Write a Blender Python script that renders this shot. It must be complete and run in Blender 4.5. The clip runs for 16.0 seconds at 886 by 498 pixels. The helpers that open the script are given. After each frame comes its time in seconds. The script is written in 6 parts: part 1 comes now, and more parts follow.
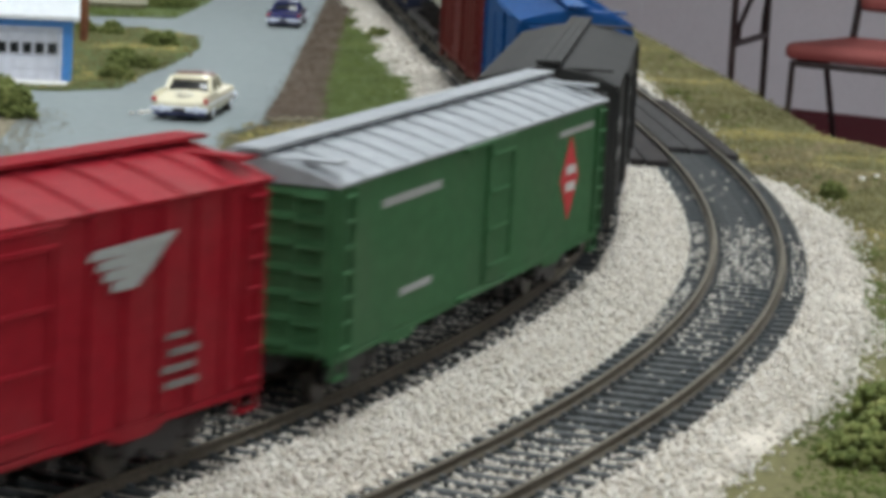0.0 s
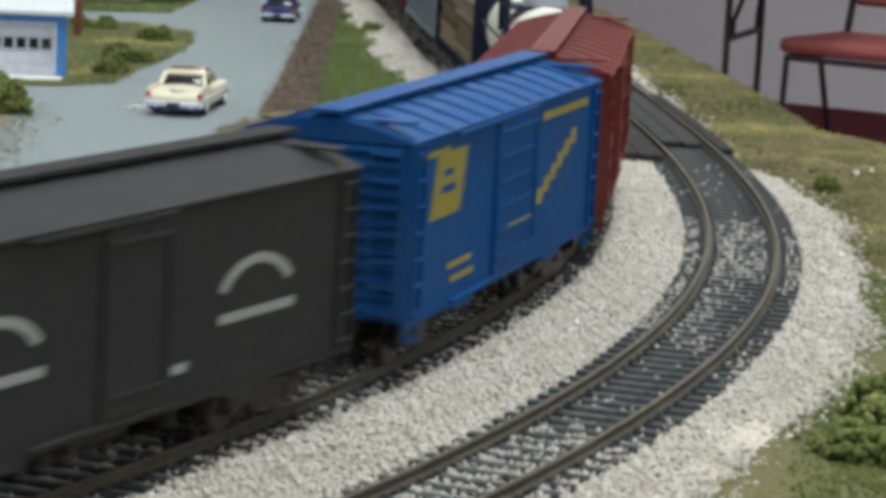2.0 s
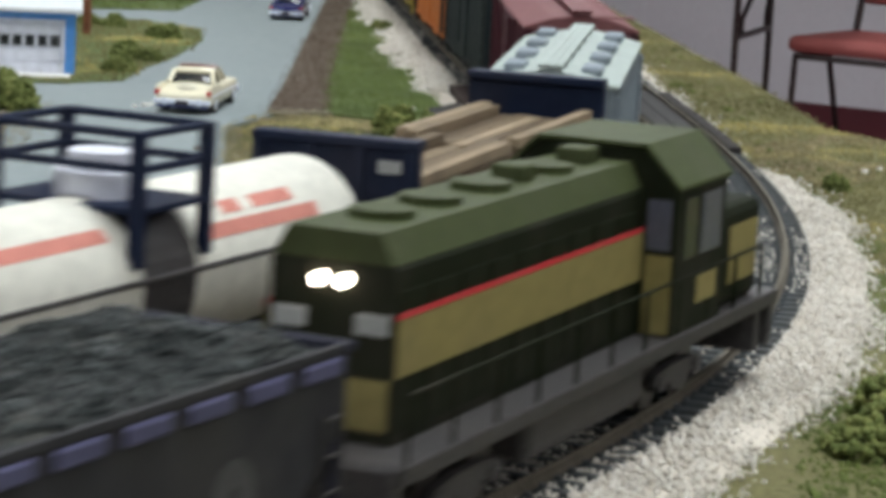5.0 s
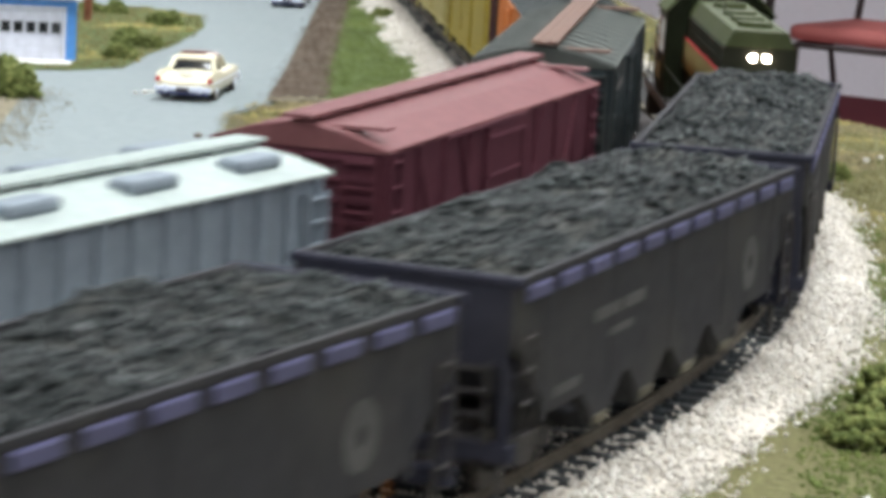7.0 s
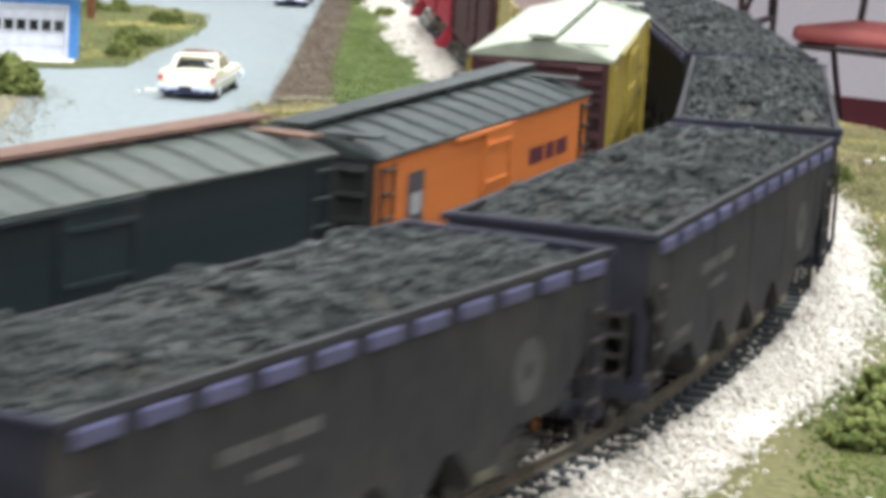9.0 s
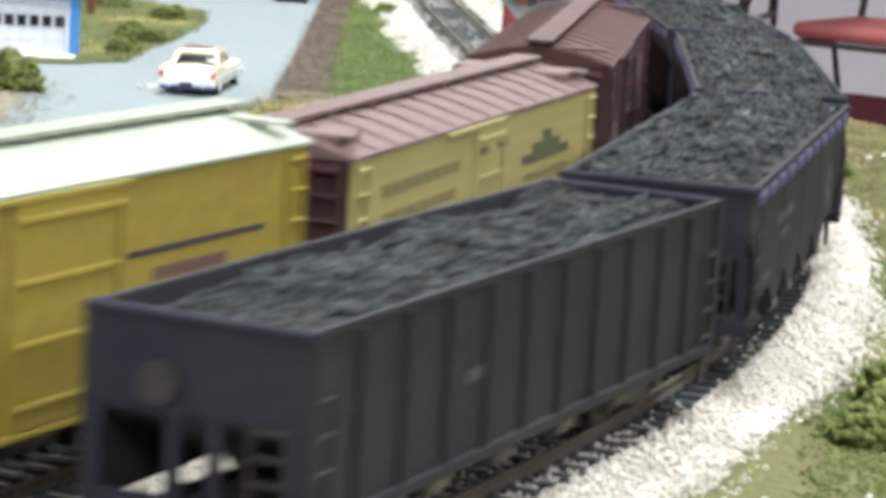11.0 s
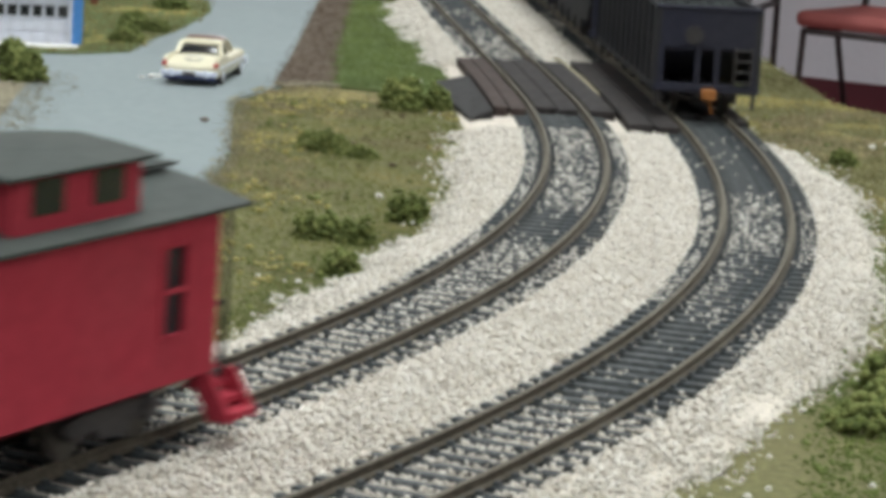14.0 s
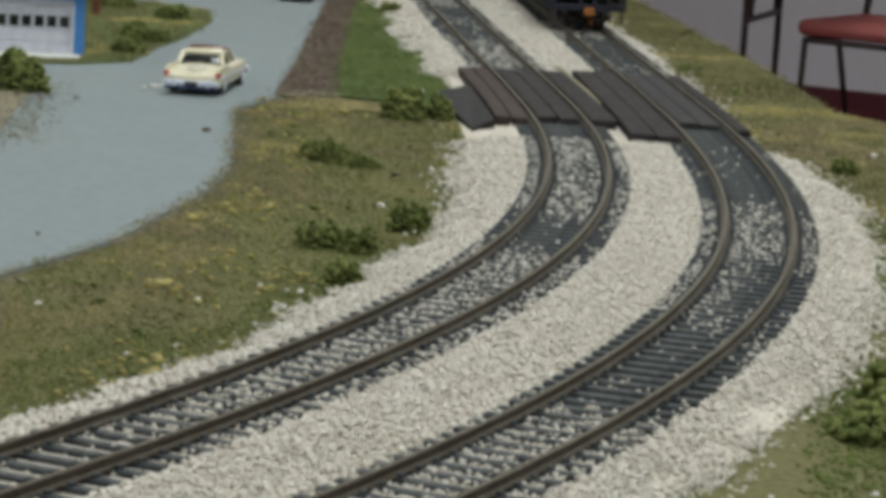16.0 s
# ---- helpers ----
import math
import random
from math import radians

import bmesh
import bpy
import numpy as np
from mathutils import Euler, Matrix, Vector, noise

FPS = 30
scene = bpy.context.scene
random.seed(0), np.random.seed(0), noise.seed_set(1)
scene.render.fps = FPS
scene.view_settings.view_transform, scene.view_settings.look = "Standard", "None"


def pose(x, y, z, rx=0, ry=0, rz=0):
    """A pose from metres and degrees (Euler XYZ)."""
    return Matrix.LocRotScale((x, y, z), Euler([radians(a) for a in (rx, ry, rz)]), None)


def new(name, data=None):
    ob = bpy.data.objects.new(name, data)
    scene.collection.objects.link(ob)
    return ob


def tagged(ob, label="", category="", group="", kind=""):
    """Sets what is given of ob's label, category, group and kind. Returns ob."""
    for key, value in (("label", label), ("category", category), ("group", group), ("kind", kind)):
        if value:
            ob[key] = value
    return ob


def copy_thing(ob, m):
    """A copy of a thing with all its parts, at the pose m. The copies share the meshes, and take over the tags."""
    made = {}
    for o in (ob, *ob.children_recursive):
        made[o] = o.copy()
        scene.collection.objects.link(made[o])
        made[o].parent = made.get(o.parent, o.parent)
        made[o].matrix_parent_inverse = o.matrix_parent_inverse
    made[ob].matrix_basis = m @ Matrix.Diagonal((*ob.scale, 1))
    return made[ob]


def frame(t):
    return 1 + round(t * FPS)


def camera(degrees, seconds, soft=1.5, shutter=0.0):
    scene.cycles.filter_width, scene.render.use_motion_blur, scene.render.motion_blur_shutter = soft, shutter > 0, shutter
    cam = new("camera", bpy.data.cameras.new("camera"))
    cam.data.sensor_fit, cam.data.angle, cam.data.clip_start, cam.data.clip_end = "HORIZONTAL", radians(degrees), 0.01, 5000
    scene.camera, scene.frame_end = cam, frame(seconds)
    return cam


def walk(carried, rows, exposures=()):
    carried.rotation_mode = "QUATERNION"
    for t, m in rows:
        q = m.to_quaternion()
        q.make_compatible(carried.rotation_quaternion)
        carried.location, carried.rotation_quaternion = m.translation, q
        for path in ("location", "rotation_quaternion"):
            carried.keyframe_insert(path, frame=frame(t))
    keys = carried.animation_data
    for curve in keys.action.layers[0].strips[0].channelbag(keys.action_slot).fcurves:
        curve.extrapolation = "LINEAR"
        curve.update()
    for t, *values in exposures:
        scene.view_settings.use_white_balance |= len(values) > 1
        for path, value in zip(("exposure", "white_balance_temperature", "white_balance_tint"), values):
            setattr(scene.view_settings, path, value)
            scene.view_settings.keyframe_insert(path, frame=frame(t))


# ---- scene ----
from mathutils.geometry import tessellate_polygon

# Millimetres are used for the layout; world = (x/1000, y/1000, RAIL + z/1000)
RAIL = 1.02
cam = camera(18.0, 16.0, soft=5.0, shutter=0.7)
EYE_H = 108.2


def eye_pose(yaw, down, roll):
    return Matrix.Translation((0, 0, RAIL + EYE_H / 1000)) @ Euler((0, 0, radians(yaw))).to_matrix().to_4x4() @ \
        Euler((radians(90 - down), 0, 0)).to_matrix().to_4x4() @ Euler((0, 0, radians(roll))).to_matrix().to_4x4()


TURNS = [
    (0, -0.207, 9.053, 3.012), (0.5, -0.243, 9.115, 2.939), (1, -0.34, 8.98, 2.886), (1.5, -0.312, 9.111, 2.95),
    (2, -0.326, 9.156, 2.966), (2.5, -0.331, 9.11, 2.933), (3, -0.311, 9.109, 2.869), (3.5, -0.304, 9.117, 2.874),
    (4, -0.218, 9.162, 2.96), (6.5, -0.158, 9.311, 3.105), (7, -0.158, 9.456, 3.16), (7.5, -0.189, 9.458, 3.163),
    (8, -0.099, 9.419, 3.39), (8.5, -0.112, 9.438, 3.381), (9, -0.117, 9.464, 3.4), (11.5, -0.111, 9.621, 3.438),
    (12, -0.096, 9.722, 3.428), (12.5, -0.081, 9.647, 3.41), (13, -0.08, 9.696, 3.443), (13.5, 0.003, 9.711, 3.331),
    (14, -0.054, 9.765, 3.35), (14.5, 0.238, 9.613, 3.196), (15, 0.244, 9.735, 3.492), (15.5, 0.019, 9.487, 3.262),
    (16, 0.0, 9.575, 3.236)]
EXPOSE = [(0, 0.06, 6390, 11), (4.2, 0.02, 6390, 10.5), (6.3, 0.6, 6400, 13), (7.2, 0.8, 6400, 13), (8.2, 1.0, 6400, 13.5), (9.2, 1.07, 6400, 13.5), (11.5, 1.1, 6360, 11.5), (12.5, 0.71, 6380, 11), (13.8, 0.21, 6450, 10), (14.5, 0.08, 6560, 9), (16, -0.36, 6600, 8)]
walk(cam, [(t, eye_pose(y, d, r)) for t, y, d, r in TURNS], EXPOSE)

# ---- light: a club room under assumed white ceiling troffers, all unseen ----
world = bpy.data.worlds.new("room_dark")
scene.world = world
world.use_nodes = True
world.node_tree.nodes["Background"].inputs[0].default_value = (0.9, 0.95, 1.0, 1)
world.node_tree.nodes["Background"].inputs[1].default_value = 0.05
# Row -2.2 is an added fill for train sides; 6.4 brightens the wall.
LIGHT_WATTS = {-2.2: 23, 0.6: 25, 3.2: 21, 6.4: 39}
LIGHTS = [(x, y) for x in (-2.4, 0.2, 2.8) for y in LIGHT_WATTS]
CEIL = 2.75
for lx, ly in LIGHTS:
    lamp = bpy.data.lights.new("troffer_light", "AREA")
    lamp.shape, lamp.size, lamp.size_y, lamp.energy = "RECTANGLE", 0.6, 1.2, LIGHT_WATTS[ly]
    lamp.color = (0.92, 1.0, 1.0)
    new("troffer_light", lamp).matrix_world = pose(lx, ly, CEIL - 0.04)


# ---- materials ----
def link(nt, a, b):
    nt.links.new(a, b)


def mat(name, color, rough=0.6, metal=0.0, scale=900, vary=0.18, coarse=60, dirt=0.15, bump=0.15, island=False,
        second=None, spec=0.22, dirt_color=(0.3, 0.27, 0.22)):
    m = bpy.data.materials.new(name)
    m.use_nodes = True
    nt = m.node_tree
    b = nt.nodes["Principled BSDF"]
    b.inputs["Roughness"].default_value, b.inputs["Metallic"].default_value = rough, metal
    b.inputs["Specular IOR Level"].default_value = spec
    co = nt.nodes.new("ShaderNodeTexCoord")
    n1 = nt.nodes.new("ShaderNodeTexNoise")
    n1.inputs["Scale"].default_value, n1.inputs["Detail"].default_value = scale, 3
    n2 = nt.nodes.new("ShaderNodeTexNoise")
    n2.inputs["Scale"].default_value, n2.inputs["Detail"].default_value = coarse, 4
    for n in (n1, n2):
        link(nt, co.outputs["Object"], n.inputs["Vector"])
    ramp = nt.nodes.new("ShaderNodeValToRGB")
    c0 = [max(0, c * (1 - vary)) for c in color]
    c1 = [min(1, c * (1 + vary)) for c in color] if second is None else second
    ramp.color_ramp.elements[0].color, ramp.color_ramp.elements[1].color = (*c0, 1), (*c1, 1)
    ramp.color_ramp.elements[0].position, ramp.color_ramp.elements[1].position = 0.3, 0.7
    if island == 'object':
        g = nt.nodes.new("ShaderNodeObjectInfo")
        link(nt, g.outputs["Random"], ramp.inputs["Fac"])
        ramp.color_ramp.elements[0].position, ramp.color_ramp.elements[1].position = 0.0, 1.0
    elif island:
        g = nt.nodes.new("ShaderNodeNewGeometry")
        link(nt, g.outputs["Random Per Island"], ramp.inputs["Fac"])
        ramp.color_ramp.elements[0].position, ramp.color_ramp.elements[1].position = 0.0, 1.0
    else:
        link(nt, n1.outputs["Fac"], ramp.inputs["Fac"])
    mix = nt.nodes.new("ShaderNodeMix")
    mix.data_type = "RGBA"
    r2 = nt.nodes.new("ShaderNodeMapRange")
    r2.inputs[1].default_value, r2.inputs[2].default_value, r2.inputs[4].default_value = 0.45, 0.75, dirt
    link(nt, n2.outputs["Fac"], r2.inputs[0])
    link(nt, r2.outputs[0], mix.inputs["Factor"])
    link(nt, ramp.outputs["Color"], mix.inputs["A"])
    mix.inputs["B"].default_value = (*dirt_color, 1)
    link(nt, mix.outputs["Result"], b.inputs["Base Color"])
    if bump:
        bp = nt.nodes.new("ShaderNodeBump")
        bp.inputs["Strength"].default_value, bp.inputs["Distance"].default_value = bump, 0.0006
        link(nt, n1.outputs["Fac"], bp.inputs["Height"])
        link(nt, bp.outputs["Normal"], b.inputs["Normal"])
    return m


def glow(name, color, strength):
    m = bpy.data.materials.new(name)
    m.use_nodes = True
    b = m.node_tree.nodes["Principled BSDF"]
    b.inputs["Emission Color"].default_value, b.inputs["Emission Strength"].default_value = (*color, 1), strength
    return m


def many(name, stops, noise_scale=25, rough=0.9, mixin=0.45):
    """Colours picked per small piece, drifting over the ground in patches."""
    m = bpy.data.materials.new(name)
    m.use_nodes = True
    nt = m.node_tree
    b = nt.nodes["Principled BSDF"]
    b.inputs["Roughness"].default_value, b.inputs["Specular IOR Level"].default_value = rough, 0.15
    g = nt.nodes.new("ShaderNodeNewGeometry")
    n = nt.nodes.new("ShaderNodeTexNoise")
    n.inputs["Scale"].default_value, n.inputs["Detail"].default_value, n.inputs["Roughness"].default_value = noise_scale, 6, 0.6
    link(nt, g.outputs["Position"], n.inputs["Vector"])
    mr = nt.nodes.new("ShaderNodeMapRange")
    mr.inputs[1].default_value, mr.inputs[2].default_value = 0.33, 0.67
    link(nt, n.outputs["Fac"], mr.inputs[0])
    mx = nt.nodes.new("ShaderNodeMix")
    mx.inputs["Factor"].default_value = mixin
    link(nt, mr.outputs[0], mx.inputs["A"])
    link(nt, g.outputs["Random Per Island"], mx.inputs["B"])
    ramp = nt.nodes.new("ShaderNodeValToRGB")
    e = ramp.color_ramp.elements
    e[0].position, e[0].color = stops[0][0], (*stops[0][1], 1)
    e[1].position, e[1].color = stops[-1][0], (*stops[-1][1], 1)
    for p, c in stops[1:-1]:
        k = e.new(p)
        k.color = (*c, 1)
    link(nt, mx.outputs["Result"], ramp.inputs["Fac"])
    link(nt, ramp.outputs["Color"], b.inputs["Base Color"])
    return m


M = {}
M["stone"] = many("ballast_stone", [(0.0, (0.36, 0.32, 0.265)), (0.12, (0.53, 0.49, 0.42)), (0.45, (0.61, 0.573, 0.512)), (1.0, (0.68, 0.655, 0.605))], 60, 0.9, 0.8)
M["ballast_bed"] = mat("ballast_bed", (0.58, 0.53, 0.46), 0.95, scale=1500, vary=0.35, bump=0.8)
M["turf"] = many("turf_foam", [(0.0, (0.11, 0.09, 0.045)), (0.25, (0.17, 0.14, 0.068)), (0.45, (0.13, 0.15, 0.04)), (0.62, (0.16, 0.165, 0.05)), (0.8, (0.25, 0.215, 0.08)), (1.0, (0.38, 0.33, 0.13))], 26, 0.9, 0.16)
M["turf_dry"] = many("dry_turf_foam", [(0.0, (0.085, 0.08, 0.03)), (0.4, (0.15, 0.14, 0.06)), (0.65, (0.2, 0.18, 0.08)), (0.8, (0.34, 0.29, 0.105)), (1.0, (0.52, 0.44, 0.17))], 16, 0.9, 0.18)
M["lawn"] = many("lawn_foam", [(0.0, (0.065, 0.09, 0.022)), (0.4, (0.1, 0.135, 0.036)), (0.75, (0.13, 0.165, 0.045)), (1.0, (0.19, 0.205, 0.07))], 24, 0.9, 0.22)
M["tan"] = many("tan_turf_foam", [(0.0, (0.2, 0.165, 0.1)), (0.45, (0.28, 0.235, 0.14)), (0.7, (0.37, 0.315, 0.15)), (1.0, (0.52, 0.45, 0.2))], 36, 0.9, 0.3)
M["straw"] = many("straw_tuft", [(0.0, (0.2, 0.17, 0.06)), (0.5, (0.36, 0.31, 0.11)), (1.0, (0.52, 0.46, 0.2))], 60)
M["dirt"] = many("dirt_grain", [(0.0, (0.05, 0.035, 0.025)), (0.5, (0.105, 0.078, 0.055)), (1.0, (0.19, 0.15, 0.11))], 40)
M["sand"] = many("sandy_grain", [(0.0, (0.14, 0.125, 0.085)), (0.5, (0.25, 0.225, 0.16)), (1.0, (0.42, 0.38, 0.28))], 40)
M["foliage"] = many("bush_foam", [(0.0, (0.05, 0.068, 0.018)), (0.45, (0.115, 0.14, 0.042)), (0.8, (0.2, 0.22, 0.075)), (1.0, (0.32, 0.32, 0.12))], 90, 0.9, 0.6)
M["ground"] = mat("painted_ground", (0.125, 0.122, 0.052), 0.95, scale=500, vary=0.4, coarse=18, dirt=0.5, dirt_color=(0.14, 0.115, 0.055), bump=0.6)
M["lawn_base"] = mat("lawn_base", (0.09, 0.125, 0.04), 0.95, scale=600, vary=0.35, coarse=30, dirt=0.3, dirt_color=(0.1, 0.11, 0.04), bump=0.6)
M["dirt_base"] = mat("dirt_base", (0.1, 0.075, 0.055), 0.95, scale=700, vary=0.3, bump=0.5)
M["sand_base"] = mat("sand_base", (0.24, 0.215, 0.15), 0.95, scale=700, vary=0.3, bump=0.5)
M["road"] = mat("road_paint", (0.212, 0.243, 0.252), 0.9, scale=260, vary=0.06, coarse=12, dirt=0.25, dirt_color=(0.24, 0.27, 0.27), bump=0.1, spec=0.08)
M["rail_side"] = mat("weathered_rail", (0.075, 0.064, 0.048), 0.8, 0.1, vary=0.3, bump=0.2)
M["rail_top"] = mat("worn_rail_head", (0.098, 0.085, 0.065), 0.75, 0.1, vary=0.25, bump=0.05)
M["tie"] = mat("black_sleeper", (0.046, 0.054, 0.059), 0.75, scale=700, vary=0.5, coarse=120, dirt=0.35, dirt_color=(0.16, 0.16, 0.15), bump=0.3)
M["plank"] = mat("dark_plank", (0.035, 0.032, 0.032), 0.85, scale=300, vary=0.4, coarse=60, dirt=0.4, dirt_color=(0.06, 0.05, 0.045), bump=0.3, spec=0.1)
M["plank_grey"] = mat("worn_grey_plank", (0.038, 0.037, 0.037), 0.8, scale=300, vary=0.35, coarse=50, dirt=0.5, dirt_color=(0.03, 0.03, 0.03), bump=0.3, spec=0.12)
M["plank_brown"] = mat("worn_brown_plank", (0.06, 0.046, 0.042), 0.85, scale=300, vary=0.3, coarse=60, dirt=0.4, dirt_color=(0.09, 0.075, 0.07), bump=0.3, spec=0.1)
M["black"] = mat("black_plastic", (0.044, 0.041, 0.042), 0.55, vary=0.3, dirt=0.2, dirt_color=(0.08, 0.07, 0.06))
M["wheel"] = mat("dark_metal_wheel", (0.06, 0.055, 0.05), 0.45, 0.6, vary=0.2)
M["rust"] = mat("rusty_coupler", (0.3, 0.12, 0.035), 0.7, vary=0.3)
M["white"] = mat("white_mark", (0.55, 0.55, 0.55), 0.6, vary=0.1)
M["yellow_mark"] = mat("yellow_mark", (0.3, 0.25, 0.04), 0.6, vary=0.1)
M["red_mark"] = mat("red_mark", (0.5, 0.03, 0.04), 0.6, vary=0.1)
M["grey_mark"] = mat("grey_mark", (0.32, 0.33, 0.33), 0.6, vary=0.1)
M["dark_mark"] = mat("dark_mark", (0.05, 0.05, 0.06), 0.6, vary=0.1)
M["coal"] = many("coal_lump", [(0.0, (0.008, 0.01, 0.01)), (0.6, (0.02, 0.025, 0.025)), (0.93, (0.05, 0.058, 0.058)), (1.0, (0.2, 0.21, 0.21))], 90, 0.55, 0.85)
M["coal_bed"] = mat("coal_bed", (0.012, 0.015, 0.015), 0.6, vary=0.4, bump=0.8)
M["pane_dark"] = mat("dull_dark_pane", (0.022, 0.022, 0.026), 0.45, vary=0.2, bump=0, spec=0.12)
M["glass"] = mat("dark_glass", (0.02, 0.022, 0.025), 0.08, vary=0.1, bump=0, spec=0.6)


def paint(name, color, rough=0.7, dirt=0.18, dirt_color=(0.12, 0.1, 0.09), vary=0.1):
    return mat(name, color, rough, scale=350, vary=vary, coarse=45, dirt=dirt, dirt_color=dirt_color, bump=0.06, spec=0.06)


# ---- mesh helpers (millimetres in, metres out) ----
def mesh_of(name, bm, material):
    me = bpy.data.meshes.new(name)
    bmesh.ops.scale(bm, vec=(0.001, 0.001, 0.001), verts=bm.verts)
    bmesh.ops.recalc_face_normals(bm, faces=bm.faces)
    bm.to_mesh(me)
    bm.free()
    me.materials.append(M[material] if isinstance(material, str) else material)
    return me


def part(name, bm, material, parent=None, label=""):
    ob = new(name, mesh_of(name, bm, material))
    if parent is not None:
        ob.parent = parent
    return tagged(ob, label)


def box(bm, x0, x1, y0, y1, z0, z1, bevel=0.0):
    vs = [bm.verts.new((x, y, z)) for z in (z0, z1) for x, y in ((x0, y0), (x1, y0), (x1, y1), (x0, y1))]
    fs = [bm.faces.new([vs[i] for i in q]) for q in ((3, 2, 1, 0), (4, 5, 6, 7), (0, 1, 5, 4), (1, 2, 6, 5), (2, 3, 7, 6), (3, 0, 4, 7))]
    if bevel:
        es = {e for f in fs for e in f.edges}
        bmesh.ops.bevel(bm, geom=list(es), offset=bevel, segments=2, affect="EDGES", profile=0.5)
    return bm


def prism(bm, outline, axis, a, b):
    """Extrude a closed outline of (u, v) along an axis from a to b. axis x: (y, z); y: (x, z); z: (x, y)."""
    def at(u, v, w):
        return {"x": (w, u, v), "y": (u, w, v), "z": (u, v, w)}[axis]
    lo = [bm.verts.new(at(u, v, a)) for u, v in outline]
    hi = [bm.verts.new(at(u, v, b)) for u, v in outline]
    n = len(outline)
    bm.faces.new(lo[::-1])
    bm.faces.new(hi)
    for i in range(n):
        bm.faces.new((lo[i], lo[(i + 1) % n], hi[(i + 1) % n], hi[i]))
    return bm


def rod(bm, p, q, r, n=8, r2=None):
    p, q = Vector(p), Vector(q)
    d = (q - p)
    m = Matrix.Translation((p + q) / 2) @ d.to_track_quat("Z", "Y").to_matrix().to_4x4()
    bmesh.ops.create_cone(bm, cap_ends=True, segments=n, radius1=r, radius2=r if r2 is None else r2, depth=d.length, matrix=m)
    return bm


def B():
    return bmesh.new()


def pieces(name, me, parent, places):
    """Alike pieces that share one mesh, each at its own place (millimetres)."""
    for p in places:
        ob = new(name, me)
        ob.parent, ob.location = parent, (p[0] / 1000, p[1] / 1000, p[2] / 1000)


def empty(name, label, category, group=""):
    return tagged(new(name), label, category, group)


# octahedron grains by the ten thousand
OCT_V = np.array([(1, 0, 0), (-1, 0, 0), (0, 1, 0), (0, -1, 0), (0, 0, 1), (0, 0, -1)], float)
OCT_F = np.array([(0, 2, 4), (2, 1, 4), (1, 3, 4), (3, 0, 4), (2, 0, 5), (1, 2, 5), (3, 1, 5), (0, 3, 5)])


def grains(name, pts, sizes, material, flat=0.8, seed=1):
    rng = np.random.default_rng(seed)
    n = len(pts)
    v = OCT_V[None] * (sizes[:, None, None] * rng.uniform(0.6, 1.25, (n, 6, 1)))
    q = rng.normal(size=(n, 4))
    q /= np.linalg.norm(q, axis=1)[:, None]
    w, x, y, z = q.T
    R = np.stack([np.stack([1 - 2 * (y * y + z * z), 2 * (x * y - z * w), 2 * (x * z + y * w)], -1),
                  np.stack([2 * (x * y + z * w), 1 - 2 * (x * x + z * z), 2 * (y * z - x * w)], -1),
                  np.stack([2 * (x * z - y * w), 2 * (y * z + x * w), 1 - 2 * (x * x + y * y)], -1)], 1)
    v = np.einsum("nij,nkj->nki", R, v)
    v[:, :, 2] *= flat
    v = (v + pts[:, None]).reshape(-1, 3) / 1000
    f = (OCT_F[None] + 6 * np.arange(n)[:, None, None]).reshape(-1)
    me = bpy.data.meshes.new(name)
    me.vertices.add(len(v))
    me.vertices.foreach_set("co", v.ravel())
    me.loops.add(len(f))
    me.loops.foreach_set("vertex_index", f.astype(np.int32))
    me.polygons.add(len(f) // 3)
    me.polygons.foreach_set("loop_start", np.arange(0, len(f), 3, dtype=np.int32))
    me.update(calc_edges=True)
    me.validate()
    me.materials.append(M[material])
    return me


# ---- track lines ----
BEND_AT = (-250, -150, -75, 0, 75, 150, 225, 300, 420)


def track_line(x9, heading, bends):
    """Straight from afar, easing into a curve (bends per metre at BEND_AT past y = 900), then straight again."""
    u = np.arange(-2400, 3700, 8.0)
    k = np.interp(u, BEND_AT, bends) / 1000
    k = np.where((u < BEND_AT[0]) | (u > BEND_AT[-1] + 60), 0, k)
    th = math.atan2(-math.cos(heading), -math.sin(heading)) - np.r_[0, np.cumsum((k[1:] + k[:-1]) * 4)]
    step = np.c_[np.cos(th), np.sin(th)] * 8
    p = np.r_[[[0, 0]], np.cumsum((step[1:] + step[:-1]) / 2, axis=0)]
    return u + 2400, p - p[300] + np.array([x9, 900.0])


INNER = track_line(36.7, -0.0942, (0, 0, 0.211, 0.686, 1.019, 1.137, 1.247, 1.205, 0.905))
OUTER = track_line(83.65, -0.0741, (0, 0, 0.166, 0.404, 0.68, 0.989, 1.229, 1.257, 1.133))


def on(track, s, side=0.0):
    """Place on a track at s, side mm to the left of the line, and the heading there."""
    S, P = track
    s = np.asarray(s, float)
    x = np.interp(s, S, P[:, 0]) + np.where(s < 0, -s * -(P[1, 0] - P[0, 0]) / 8, 0)
    y = np.interp(s, S, P[:, 1]) + np.where(s < 0, -s * -(P[1, 1] - P[0, 1]) / 8, 0)
    dx = np.interp(s + 3, S, P[:, 0]) - np.interp(s - 3, S, P[:, 0])
    dy = np.interp(s + 3, S, P[:, 1]) - np.interp(s - 3, S, P[:, 1])
    k = np.hypot(dx, dy)
    k = np.where(k == 0, 1, k)
    dx, dy = dx / k, dy / k
    return x - dy * side, y + dx * side, np.arctan2(dy, dx)


def inside(poly, x, y):
    hit = np.zeros(len(x), bool)
    for (x0, y0), (x1, y1) in zip(poly, poly[1:] + poly[:1]):
        c = ((y0 > y) != (y1 > y)) & (x < (x1 - x0) * (y - y0) / (y1 - y0 + 1e-9) + x0)
        hit ^= c
    return hit


